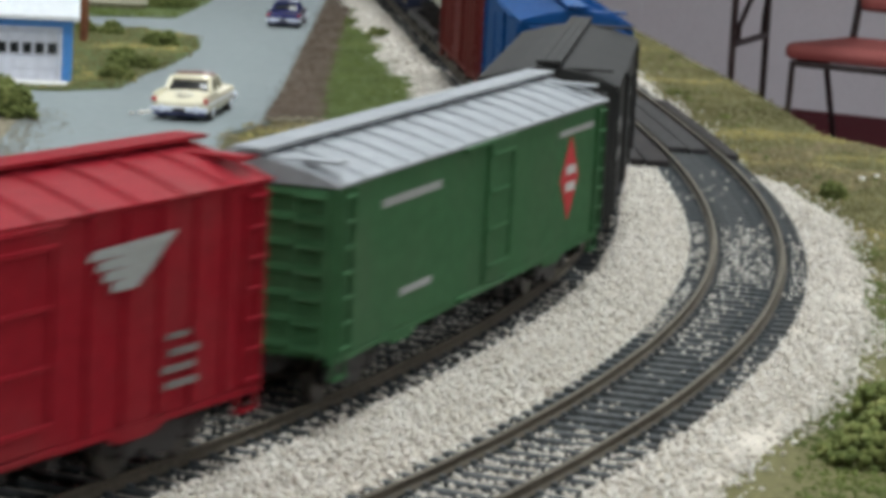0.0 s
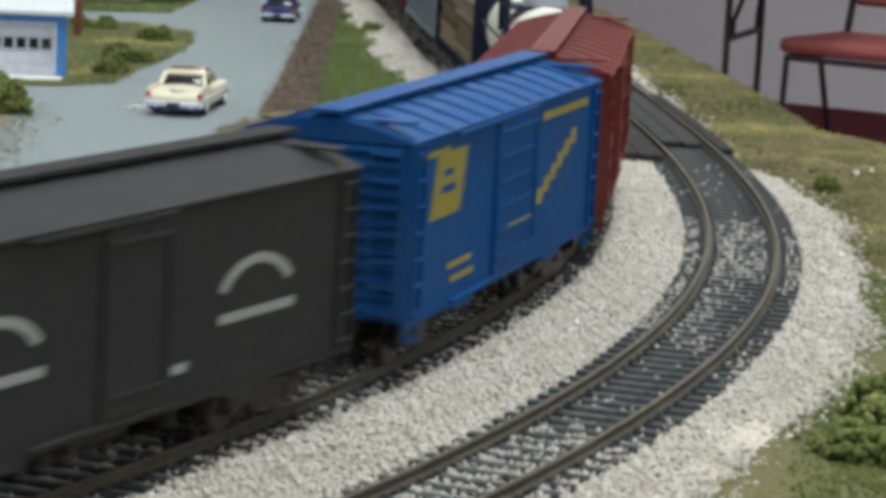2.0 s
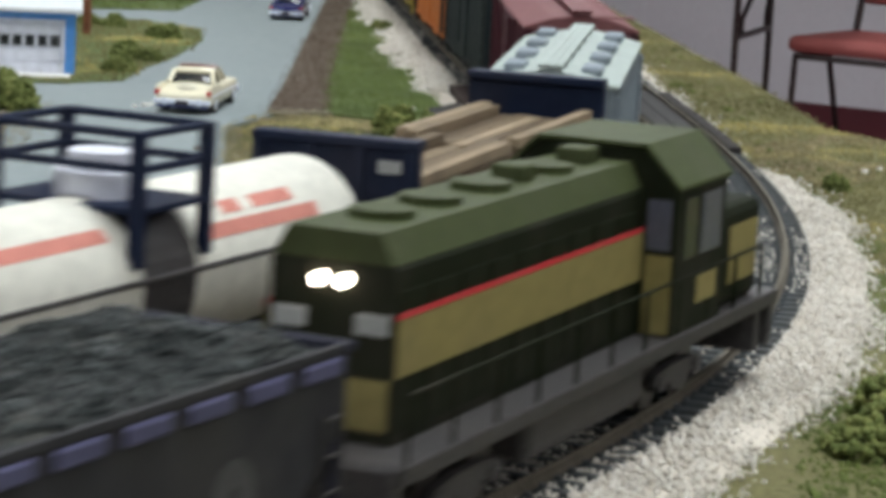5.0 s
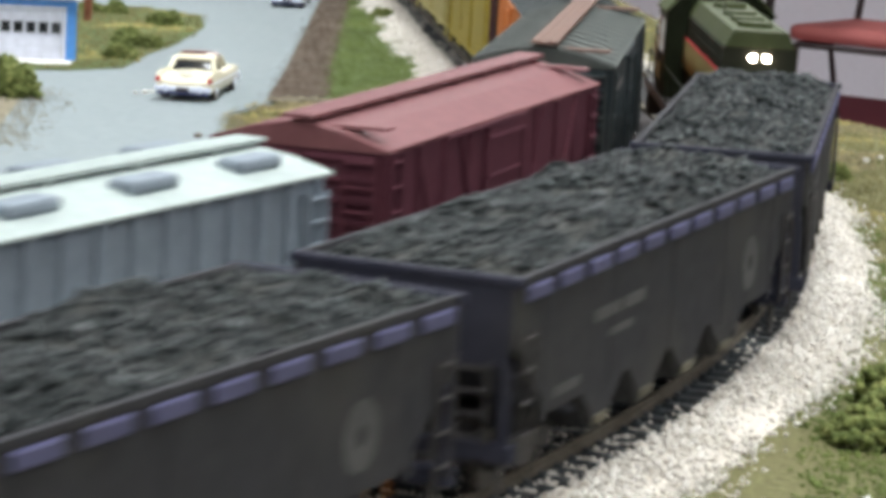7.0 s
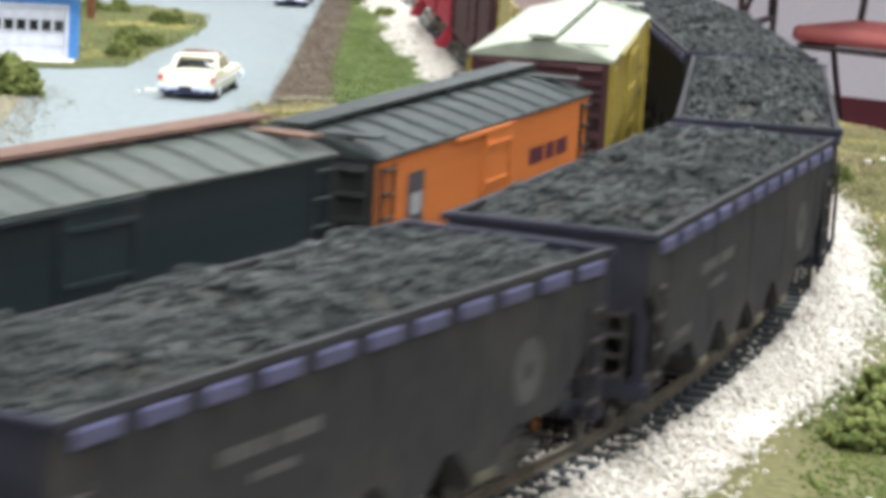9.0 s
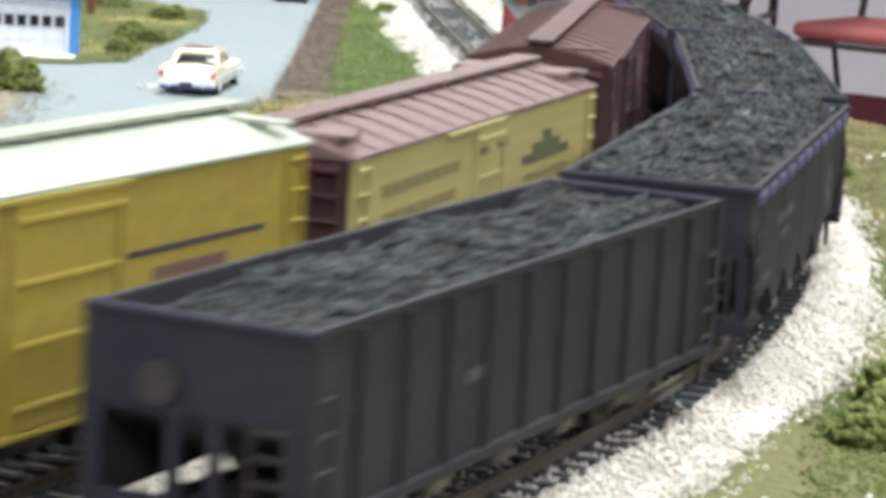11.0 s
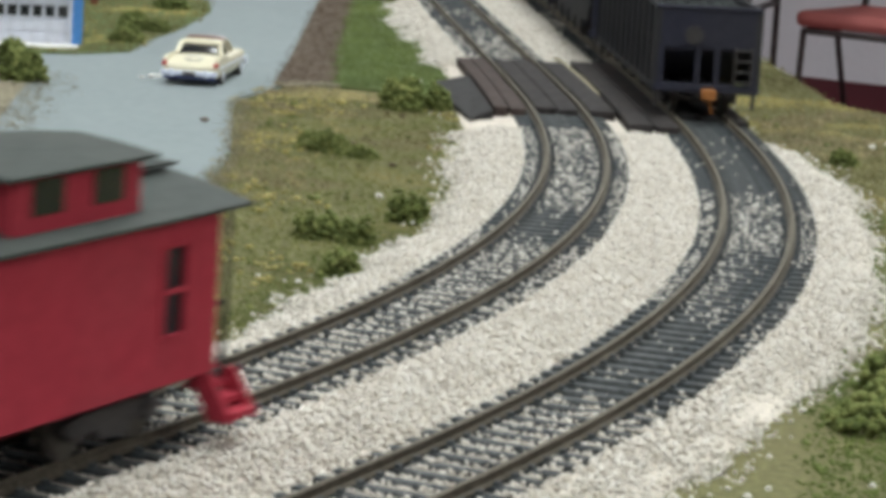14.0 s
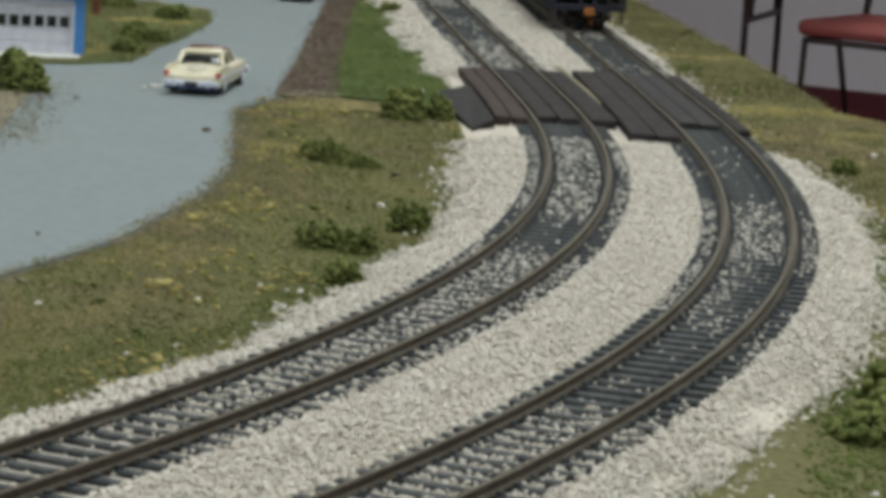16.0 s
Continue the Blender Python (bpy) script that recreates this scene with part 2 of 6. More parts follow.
# ---- the room ----
def slab(name, corners, material, label, category, z0=None):
    bm = B()
    prism(bm, [(x * 1000, y * 1000) for x, y in corners], "z", z0[0] * 1000, z0[1] * 1000)
    return tagged(part(name, bm, material), label, category, kind="structure")


M["carpet"] = mat("red_carpet", (0.1, 0.008, 0.016), 0.95, scale=300, vary=0.35, coarse=4, dirt=0.15, dirt_color=(0.06, 0.01, 0.02), bump=0.4)
M["wall"] = mat("white_wall_paint", (0.8, 0.79, 0.83), 0.85, scale=60, vary=0.03, coarse=1.2, dirt=0.15, dirt_color=(0.6, 0.6, 0.64), bump=0.05)
M["ceiling"] = mat("ceiling_tile", (0.75, 0.75, 0.73), 0.9, scale=200, vary=0.05, dirt=0.05)
slab("floor", [(-6, -5), (6, -5), (6, 15), (-6, 15)], "carpet", "dark red carpeted floor of the club room", "floor", (-0.1, 0))
slab("ceiling", [(-6, -5), (6, -5), (6, 15), (-6, 15)], "ceiling", "off-white tiled ceiling of the club room", "ceiling", (CEIL, CEIL + 0.1))
WA, WD = Vector((1.381, 11.1)), Vector((0.87, -0.4926))
for nm, p, q in (("wall_north", WA - WD * 8, WA + WD * 5.2), ("wall_east", WA + WD * 5.2, Vector((5.9, -4.9))), ("wall_south", Vector((5.9, -4.9)), Vector((-5.9, -4.9))), ("wall_west", Vector((-5.9, -4.9)), WA - WD * 8)):
    d = (q - p).normalized()
    n = Vector((-d.y, d.x)) * 0.12
    slab(nm, [tuple(p), tuple(q), tuple(q + n), tuple(p + n)], "wall", "plain white painted wall of the club room", "wall", (0, CEIL))


def troffer():
    t = empty("ceiling_light", "assumed white recessed fluorescent ceiling light panel, unseen", "ceiling light", "ceiling lights")
    bm = B()
    for a in ((-630, 630, -330, -300), (-630, 630, 300, 330), (-630, -600, -300, 300), (600, 630, -300, 300)):
        box(bm, a[0], a[1], a[2], a[3], -30, 0, 3)
    part("frame", bm, "ceiling", t)
    part("diffuser", box(B(), -598, 598, -298, 298, -12, -4), glow("lit_diffuser", (1, 0.98, 0.95), 3.0), t)
    return t


tro = troffer()
for i, (lx, ly) in enumerate(LIGHTS):
    m = pose(lx, ly, CEIL, 0, 0, 90)
    if i:
        copy_thing(tro, m)
    else:
        tro.matrix_basis = m

# ---- layout board and its scenery ----
Z_G = -6.0
BOARD = [(-1500, -2250), (300, -2250), (300, -600), (1700, -600), (1700, 250), (420, 780), (165, 985), (142, 1030), (138, 1104), (125, 1249), (100, 1506), (40, 2150), (-20, 3080), (-1500, 3080)]


def hump(x, y):
    v = Vector((x * 0.012, y * 0.012, 0.3))
    return noise.noise(v) * 0.55 + noise.noise(v * 4) * 0.25


def patch(name, poly, step, z, material, label, category, rough=1.0, drop=0.0):
    """A sheet over a polygon: a fine grid cut to the outline, gently uneven, with a closed skirt."""
    xs, ys = [p[0] for p in poly], [p[1] for p in poly]
    bm = B()
    vs = [bm.verts.new((x, y, z)) for x, y in poly]
    for tri in tessellate_polygon([[Vector((x, y, 0)) for x, y in poly]]):
        bm.faces.new([vs[k] for k in tri])
    for lo, hi, no in ((min(xs), max(xs), (1, 0, 0)), (min(ys), max(ys), (0, 1, 0))):
        k = lo + step
        while k < hi:
            geom = bm.verts[:] + bm.edges[:] + bm.faces[:]
            bmesh.ops.bisect_plane(bm, geom=geom, plane_co=(k * no[0], k * no[1], 0), plane_no=no)
            k += step
    for v in bm.verts:
        v.co.z += hump(v.co.x, v.co.y) * rough
    if drop:
        r = bmesh.ops.extrude_edge_only(bm, edges=[e for e in bm.edges if e.is_boundary])
        for v in [g for g in r["geom"] if isinstance(g, bmesh.types.BMVert)]:
            v.co.z -= drop
    ob = part(name, bm, material)
    ob.location.z = RAIL
    return tagged(ob, label, category, kind="structure")


patch("ground", BOARD, 40, Z_G, "ground", "model railway baseboard covered with olive turf and earth", "ground", 1.0, 60)
ROAD = [(-97, 560), (-97, 603), (-78, 660), (-64, 745), (-62, 797), (-72, 933), (-59, 977), (-62, 1151), (-64, 1388), (-70, 2100), (-1000, 2100), (-1000, 500), (-230, 500)]
patch("road", ROAD, 40, Z_G + 0.9, "road", "smooth pale blue-grey model road with small chips", "road", 0.25, 2.5)
DIRT = [(-62, 975), (-62, 1091), (-65, 1365), (-72, 2000), (-52, 2000), (-50, 1400), (-45, 1100), (-40, 995)]
LAWN = [(-42, 988), (-45, 1100), (-50, 1400), (-52, 2000), (-45, 2000), (-20, 1381), (-13, 1204), (-3, 1049), (5, 962)]
patch("dirt_strip", DIRT, 25, Z_G + 1.1, "dirt_base", "bare brown earth verge beside the road", "verge", 0.4, 2.5)
patch("lawn", LAWN, 25, Z_G + 1.1, "lawn_base", "bright green turf strip beside the track", "lawn", 0.4, 2.5)
YARD = [(-320, 1000), (-141, 1037), (-122, 1057), (-119, 1112), (-113, 1154), (-108, 1243), (-114, 1295), (-143, 1330), (-320, 1330)]
YARD_FAR = [(-420, 1400), (-175, 1385), (-135, 1401), (-128, 1512), (-128, 2000), (-420, 2000)]
ISLAND = [(-330, 700), (-170, 740), (-126, 824), (-129, 864), (-135, 966), (-160, 975), (-330, 930)]
patch("yard", YARD, 25, Z_G + 1.3, "lawn_base", "mixed green and yellow grass yard round the garage", "lawn", 0.5, 2.5)
patch("far_yard", YARD_FAR, 40, Z_G + 1.3, "lawn_base", "dark green yard in front of the pale house", "lawn", 0.5, 2.5)
patch("sandy_corner", [(-330, 712), (-176, 752), (-135, 828), (-138, 862), (-144, 958), (-164, 966), (-330, 920)], 25, Z_G + 1.3, "sand_base", "sandy ground beside the road", "ground", 0.5, 2.5)

rng = np.random.default_rng(7)


def scatter(name, poly, per_mm2, lo, hi, material, label, zbase, seed=1, lift=0.2, keep=None, flat=0.4):
    xs, ys = np.array(poly).T
    r = np.random.default_rng(seed)
    n = int((xs.max() - xs.min()) * (ys.max() - ys.min()) * per_mm2)
    x, y = r.uniform(xs.min(), xs.max(), n), r.uniform(ys.min(), ys.max(), n)
    ok = inside(poly, x + r.normal(0, 1.8, n), y + r.normal(0, 3.0, n))
    if keep is not None:
        ok &= keep(x, y)
    x, y = x[ok], y[ok]
    z = np.array([hump(a, b) for a, b in zip(x, y)]) * zbase[1] + zbase[0] + lift
    z = np.where(inside(ROAD, x, y), np.maximum(z, Z_G + 1.05), z)
    size = r.uniform(lo, hi, len(x)) * np.where(r.random(len(x)) < 0.04, 2.0, 1.0)
    ob = new(name, grains(name, np.c_[x, y, z], size, material, flat, seed))
    ob.location.z = RAIL
    return tagged(ob, label, name.replace("_", " "), kind="stuff")


def track_gap(x, y):
    """Signed way from the inner line (left) and the outer line (right) at each place."""
    S, P = INNER
    ki = np.interp(y, P[::-1, 1], P[::-1, 0])
    S2, P2 = OUTER
    ko = np.interp(y, P2[::-1, 1], P2[::-1, 0])
    return x - ki, x - ko


def slope_at(y):
    P = INNER[1]
    a = np.interp(y + 5, P[::-1, 1], P[::-1, 0]) - np.interp(y - 5, P[::-1, 1], P[::-1, 0])
    return np.cos(np.arctan2(a, 10.0))


def off_bed(x, y):
    li, ro = track_gap(x, y)
    c = slope_at(y)
    return (li * c < np.interp(y, (600, 720), (-27.5, -33))) | (ro * c > np.interp(y, (700, 860, 890, 1060, 1100), (29, 27, 16, 16, 22)))


def road_free(x, y):
    r = np.random.default_rng(77)
    return ~inside(ROAD, x + r.normal(0, 2.2, len(x)), y + r.normal(0, 5, len(x)))


WILD = [(-76, 985), (8, 962), (30, 950), (30, 330), (-300, 330), (-300, 500), (-110, 603), (-90, 660), (-74, 745), (-72, 797)]
scatter("turf", WILD, 1.0, 0.2, 0.45, "turf", "olive, brown and straw coloured model turf", (Z_G, 1.0), 2, keep=lambda x, y: off_bed(x, y) & road_free(x, y))
BANK = [(20, 330), (330, 330), (400, 700), (165, 985), (142, 1030), (138, 1104), (125, 1249), (100, 1506), (70, 1800), (0, 1800), (40, 1200)]
scatter("dry_turf", [p for p in BANK if p[1] > 600] + [(30, 700)], 0.4, 0.4, 0.9, "turf_dry", "dry yellow-olive model turf on the bank", (Z_G, 1.0), 3, keep=off_bed)
scatter("bank_turf", [(20, 330), (330, 330), (400, 760), (100, 760), (60, 420)], 0.6, 0.35, 0.75, "lawn", "short green model turf on the bank", (Z_G, 1.0), 4,
        keep=lambda x, y: off_bed(x, y) & (np.sin(x * 0.05 + y * 0.023) + np.sin(y * 0.06) > -0.6))
TAN = [(-110, 590), (-90, 660), (-74, 745), (-70, 800), (-74, 940), (-30, 935), (-38, 800), (-40, 740), (-50, 655), (-66, 560), (-280, 360), (-300, 480)]
scatter("tan_turf", TAN, 0.8, 0.2, 0.5, "tan", "tan and straw model turf along the road", (Z_G + 0.25, 1.0), 35, keep=lambda x, y: road_free(x, y) & (np.sin(x * 0.17) + np.sin(y * 0.045 + x * 0.05) > -0.35))
scatter("ridge_turf", [(-60, 985), (5, 962), (5, 940), (-66, 945)], 0.7, 0.3, 0.8, "tan", "straw turf along the verge", (Z_G + 0.6, 1.0), 36, keep=lambda x, y: off_bed(x, y) & road_free(x, y))
scatter("green_turf", [(-160, 330), (-100, 480), (-60, 560), (-30, 640), (-10, 720), (0, 800), (30, 800), (30, 330)], 0.8, 0.2, 0.42, "lawn", "green model turf beside the ballast", (Z_G + 0.25, 1.0), 37, keep=lambda x, y: off_bed(x, y) & (track_gap(x, y)[0] * slope_at(y) > -62) & (np.sin(x * 0.15) + np.sin(y * 0.05) > -0.7))
scatter("weed_tufts", WILD, 0.006, 0.7, 1.5, "foliage", "dark green weed tufts on the turf", (Z_G + 0.4, 1.0), 31, keep=lambda x, y: off_bed(x, y) & ~inside(ROAD, x - 4, y) & ~inside(ROAD, x, y) & (np.sin(x * 0.11 + 1) + np.sin(y * 0.045) > -0.2))
scatter("straw_tufts", WILD, 0.05, 0.5, 1.5, "straw", "straw coloured tufts on the turf", (Z_G + 0.4, 1.0), 32, keep=lambda x, y: off_bed(x, y) & road_free(x, y) & (np.sin(x * 0.09) + np.sin(y * 0.06 + 2) + 0.6 * np.sin(x * 0.31 + y * 0.2) > 0.75))
scatter("bank_weeds", [p for p in BANK if p[1] > 600] + [(30, 700)], 0.006, 0.8, 1.8, "foliage", "green weed tufts on the dry bank", (Z_G + 0.4, 1.0), 33, keep=lambda x, y: off_bed(x, y) & (np.sin(x * 0.13) + np.sin(y * 0.03) > 0.2))
scatter("straw_bank", [(100, 900), (118, 862), (200, 880), (165, 985), (146, 1010), (104, 960)], 0.45, 0.3, 0.8, "tan", "pale straw turf on the bank beside the crossing", (Z_G + 0.4, 1.0), 39, keep=lambda x, y: off_bed(x, y) & (np.sin(x * 0.12) + np.sin(y * 0.07 + 1) > -0.7))
scatter("dark_flecks", WILD, 0.016, 0.4, 1.0, "dirt", "dark crumbs lying on the turf", (Z_G + 0.5, 1.0), 38, keep=lambda x, y: off_bed(x, y) & road_free(x, y) & (y > 790) & (np.sin(x * 0.21) + np.sin(y * 0.09) > 0.2))
scatter("road_fringe", [(-98, 560), (-98, 603), (-79, 660), (-65, 745), (-63, 797), (-73, 933), (-68, 933), (-59, 797), (-60, 745), (-74, 660), (-93, 603), (-93, 560)], 0.7, 0.3, 0.6, "sand", "pale crumbs along the edge of the road", (Z_G + 0.75, 0.4), 41)
scatter("pale_edging", [(-62, 972), (-40, 984), (-38, 990), (-62, 980)], 1.2, 0.5, 1.1, "sand", "pale sandy ridge along the verge", (Z_G + 1.2, 0.4), 34)
scatter("lawn_turf", LAWN, 1.0, 0.25, 0.5, "lawn", "bright green model turf", (Z_G + 1.3, 0.4), 5)
scatter("dirt_grains", DIRT, 0.8, 0.2, 0.45, "dirt", "brown earth crumbs", (Z_G + 1.3, 0.4), 6)
scatter("yard_turf", YARD, 0.3, 0.4, 0.9, "turf_dry", "yellow-green model turf in the yard", (Z_G + 1.3, 0.5), 8, keep=lambda x, y: x > -240)
scatter("far_yard_turf", YARD_FAR, 0.1, 0.6, 1.1, "lawn", "dark green model turf", (Z_G + 1.3, 0.5), 9, keep=lambda x, y: x > -260)
scatter("sandy_fringe", [(-330, 690), (-165, 728), (-118, 820), (-121, 866), (-127, 972), (-160, 984), (-330, 945)], 0.16, 0.2, 0.5, "sand", "thin sandy crumbs strewn over the road edge", (Z_G + 1.0, 0.3), 12, keep=lambda x, y: x > -260)
scatter("sandy_grains", ISLAND, 0.4, 0.25, 0.6, "sand", "sandy crumbs", (Z_G + 1.3, 0.5), 10, keep=lambda x, y: x > -260)


# ---- ballast bed and stones ----
def rim_out(s):
    """How far the ballast reaches past the outer line: narrow beside the crossing."""
    return np.interp(s, (2150, 2230, 2260, 2400, 2430, 2520), (23, 23, 17, 17, 24, 31))


def rim_in(s):
    """How far the ballast reaches on the road side of the inner line."""
    return np.interp(s, (2540, 2660), (35, 29.5))


def bed():
    bm = B()
    rows = []
    for s in np.arange(700, 4200, 20.0):
        xi, yi, a = on(INNER, s)
        # nearest place on the outer line, square to the inner one
        so = s + 0.0
        for _ in range(3):
            xo, yo, _a = on(OUTER, so)
            so += -((xo - xi) * math.cos(a) + (yo - yi) * math.sin(a))
        xo, yo, _a = on(OUTER, so)
        left = (-math.sin(a), math.cos(a))
        w = (xo - xi) * left[0] + (yo - yi) * left[1]
        k = float(rim_in(s))
        prof = [(-k - 1, -7.5), (-k + 8, -4.7), (-16, -3.1), (16, -3.1), (w / 2, -3.7), (w - 16, -3.1), (w + 12, -3.1), (w + float(rim_out(s)) - 5, -4.7), (w + float(rim_out(s)) + 2, -7.5)]
        rows.append([bm.verts.new((xi + left[0] * u, yi + left[1] * u, z)) for u, z in prof])
    for r0, r1 in zip(rows, rows[1:]):
        for k in range(len(r0) - 1):
            bm.faces.new((r0[k], r1[k], r1[k + 1], r0[k + 1]))
    ob = part("ballast_bed", bm, "ballast_bed")
    ob.location.z = RAIL
    return tagged(ob, "raised pale ballast bed under both tracks", "ballast", kind="structure")


bed()


def stones(name, s0, s1, per_mm2, lo, hi, seed):
    r = np.random.default_rng(seed)
    n = int((s1 - s0) * 135 * per_mm2)
    s = r.uniform(s0, s1, n)
    xi, yi, a = on(INNER, s)
    lx, ly = -np.sin(a), np.cos(a)
    w, so = np.interp(s, WS, WW), np.interp(s, WS, WO)
    u = r.uniform(-46, w + 40, n)
    # ragged rim: it wanders in and out, with strays beyond it
    wander = 2.6 * np.sin(s * 0.031) + 1.8 * np.sin(s * 0.083 + 1) + 1.2 * np.sin(s * 0.21)
    edge = np.minimum(u + rim_in(s) + wander, w + rim_out(s) + wander * 0.7 - u)
    keep = edge > r.normal(0, 1.6, n) - r.exponential(2.4, n) * (r.random(n) < 0.35)
    di, do = np.abs(u), np.abs(u - w)
    near_tie = np.minimum(di, do) < 15
    # stones lie in the gaps between sleepers; some stretches are bare
    phase = np.where(di < do, (s - 2330) % 6.5, (so - 2330) % 6.5)
    in_gap = (phase > 1.5) & (phase < 5.0)
    along = np.where(di < do, s, so + 700)
    full = np.sin(along * 0.021 + u * 0.03) + 0.8 * np.sin(along * 0.047 + 1.3 - u * 0.06) + np.where(di < do, 0.3, -0.5) + np.where(s > 2560, 0.7, 0.0)
    keep &= ~near_tie | (in_gap & (r.random(n) < np.clip(0.4 + 0.9 * full, 0.02, 1.0))) | (r.random(n) < 0.015)
    keep &= ~((s > 2235) & (s < 2420) & (u > -38) & (u < w + 17))
    keep &= ~((np.abs(di - 8.7) < 1.5) | (np.abs(do - 8.7) < 1.5))
    u, s, xi, yi, lx, ly, w, di, do, edge, in_gap = [v[keep] for v in (u, s, xi, yi, lx, ly, w, di, do, edge, in_gap)]
    z = np.interp(edge, [-8, 0, 9, 20], [-5.9, -5.8, -3.3, -2.8])
    between = (di < 15) | (do < 15)
    z = np.where(between, np.where(in_gap, r.uniform(-3.2, -2.15, len(u)), -1.9), z + r.uniform(-0.5, 0.6, len(u)))
    size = r.uniform(lo, hi, len(u)) * np.where(between, 0.8, 1.0)
    ob = new(name, grains(name, np.c_[xi + lx * u, yi + ly * u, z], size, "stone", 0.85, seed))
    ob.location.z = RAIL
    return tagged(ob, "loose pale limestone model ballast", "ballast", kind="stuff")


def widths():
    out = []
    for s in np.arange(600, 4400, 25.0):
        xi, yi, a = on(INNER, s)
        so = s
        for _ in range(4):
            xo, yo, _a = on(OUTER, so)
            so += -((xo - xi) * math.cos(a) + (yo - yi) * math.sin(a))
        xo, yo, _a = on(OUTER, so)
        out.append((s, -(xo - xi) * math.sin(a) + (yo - yi) * math.cos(a), so))
    return np.array(out).T


WS, WW, WO = widths()
stones("near_ballast", 2600, 3250, 1.25, 0.42, 0.85, 21)
stones("middle_ballast", 2150, 2600, 1.0, 0.45, 0.9, 22)
stones("far_ballast", 1350, 2150, 0.45, 0.65, 1.1, 23)


# ---- rails and sleepers ----
def rail(track, side):
    prof = [(-1.15, -2.1), (1.15, -2.1), (1.15, -1.8), (0.35, -1.5), (0.35, -0.75), (0.55, -0.55), (0.55, -0.06), (0.4, 0.0), (-0.4, 0.0), (-0.55, -0.06), (-0.55, -0.55), (-0.35, -0.75), (-0.35, -1.5), (-1.15, -1.8)]
    bm = B()
    prev = None
    for s in np.r_[np.arange(300, 2350, 50.0), np.arange(2350, 3300, 8.0), np.arange(3300, 5600, 50.0)]:
        x, y, a = on(track, s, side)
        ring = [bm.verts.new((x - math.sin(a) * u, y + math.cos(a) * u, z)) for u, z in prof]
        if prev:
            for i in range(len(prof)):
                f = bm.faces.new((prev[i], ring[i], ring[(i + 1) % len(prof)], prev[(i + 1) % len(prof)]))
                f.material_index = 1 if i in (6, 7, 8) else 0
        prev = ring
    me = mesh_of("rail", bm, "rail_side")
    me.materials.append(M["rail_top"])
    return me


def tie_mesh():
    bm = box(B(), -1.25, 1.25, -15, 15, -3.9, -2.1, 0.2)
    return mesh_of("sleeper", bm, "tie")


TIE = tie_mesh()


def lay(track, label, seed):
    th = empty("railway_track", label, "track", "model tracks")
    th.location.z = RAIL
    for side in (-8.7, 8.7):
        ob = new("rail", rail(track, side))
        ob.parent = th
    r = random.Random(seed)
    s = 2330.0
    while s < 3290:
        x, y, a = on(track, s)
        m = pose(x / 1000, y / 1000, 0, 0, 0, math.degrees(a) + r.uniform(-1.5, 1.5))
        ob = new("sleeper", TIE)
        ob.parent, ob.matrix_basis = th, m
        s += 6.5
    bm = B()
    s = 1200.0
    while s < 2330:
        x, y, a = on(track, s)
        t = bmesh.ops.create_cube(bm, size=1, matrix=Matrix.Translation((x, y, -3)) @ Matrix.Rotation(a, 4, "Z") @ Matrix.Diagonal((2.5, 30, 1.8, 1)))
        s += 6.5
    tagged(part("distant_sleeper", bm, "tie", th), kind="stuff")
    bm = B()
    s = 2330.0
    while s < 3290:
        x, y, a = on(track, s)
        for k in (-8.7, 8.7):
            for e in (-1.8, 1.8):
                bmesh.ops.create_cube(bm, size=1, matrix=Matrix.Translation((x - math.sin(a) * (k + e), y + math.cos(a) * (k + e), -1.8)) @ Matrix.Rotation(a, 4, "Z") @ Matrix.Diagonal((1.3, 1.0, 0.7, 1)))
        s += 6.5
    tagged(part("rail_fixing", bm, "tie", th), kind="stuff")
    return th


lay(INNER, "curved model track with weathered brown rails on black sleepers", 1)
lay(OUTER, "curved outer model track with rusty rails on black sleepers", 2)


# ---- plank road crossing over both tracks ----
def s_at_y(track, y):
    S, P = track
    return float(np.interp(-y, -P[:, 1], S))


def deck(bm, track, y0, y1, u0, u1, z0, z1, pieces=1):
    s0, s1 = s_at_y(track, y1), s_at_y(track, y0)
    for k in range(pieces):
        a0, a1 = u0 + (u1 - u0) * k / pieces + 0.25, u0 + (u1 - u0) * (k + 1) / pieces - 0.25
        prev = None
        first = None
        for s in np.linspace(s0, s1, 9):
            ring = []
            for u, z in ((a0, z0), (a1, z0), (a1, z1), (a0, z1)):
                x, y, a = on(track, s, u)
                ring.append(bm.verts.new((float(x), float(y), z)))
            if prev:
                for i in range(4):
                    bm.faces.new((prev[i], ring[i], ring[(i + 1) % 4], prev[(i + 1) % 4]))
            else:
                bm.faces.new(ring)
            prev = ring
        bm.faces.new(prev[::-1])
    return bm


def crossing(track, y1, boards, label):
    """boards: from, to across the line, near end, how many planks side by side, material."""
    th = empty("plank_crossing", label, "level crossing", "plank crossings")
    th.location.z = RAIL
    for u0, u1, y0, n, mt in boards:
        for k in range(n):
            a0, a1 = u0 + (u1 - u0) * k / n, u0 + (u1 - u0) * (k + 1) / n
            part("plank", deck(B(), track, y0 - 1.5 * (k % 2), y1 + 2 * (k % 2), a0 + 0.1, a1 - 0.1, -3.4, -0.25 - 0.2 * (k % 2)), mt, th)
    return th


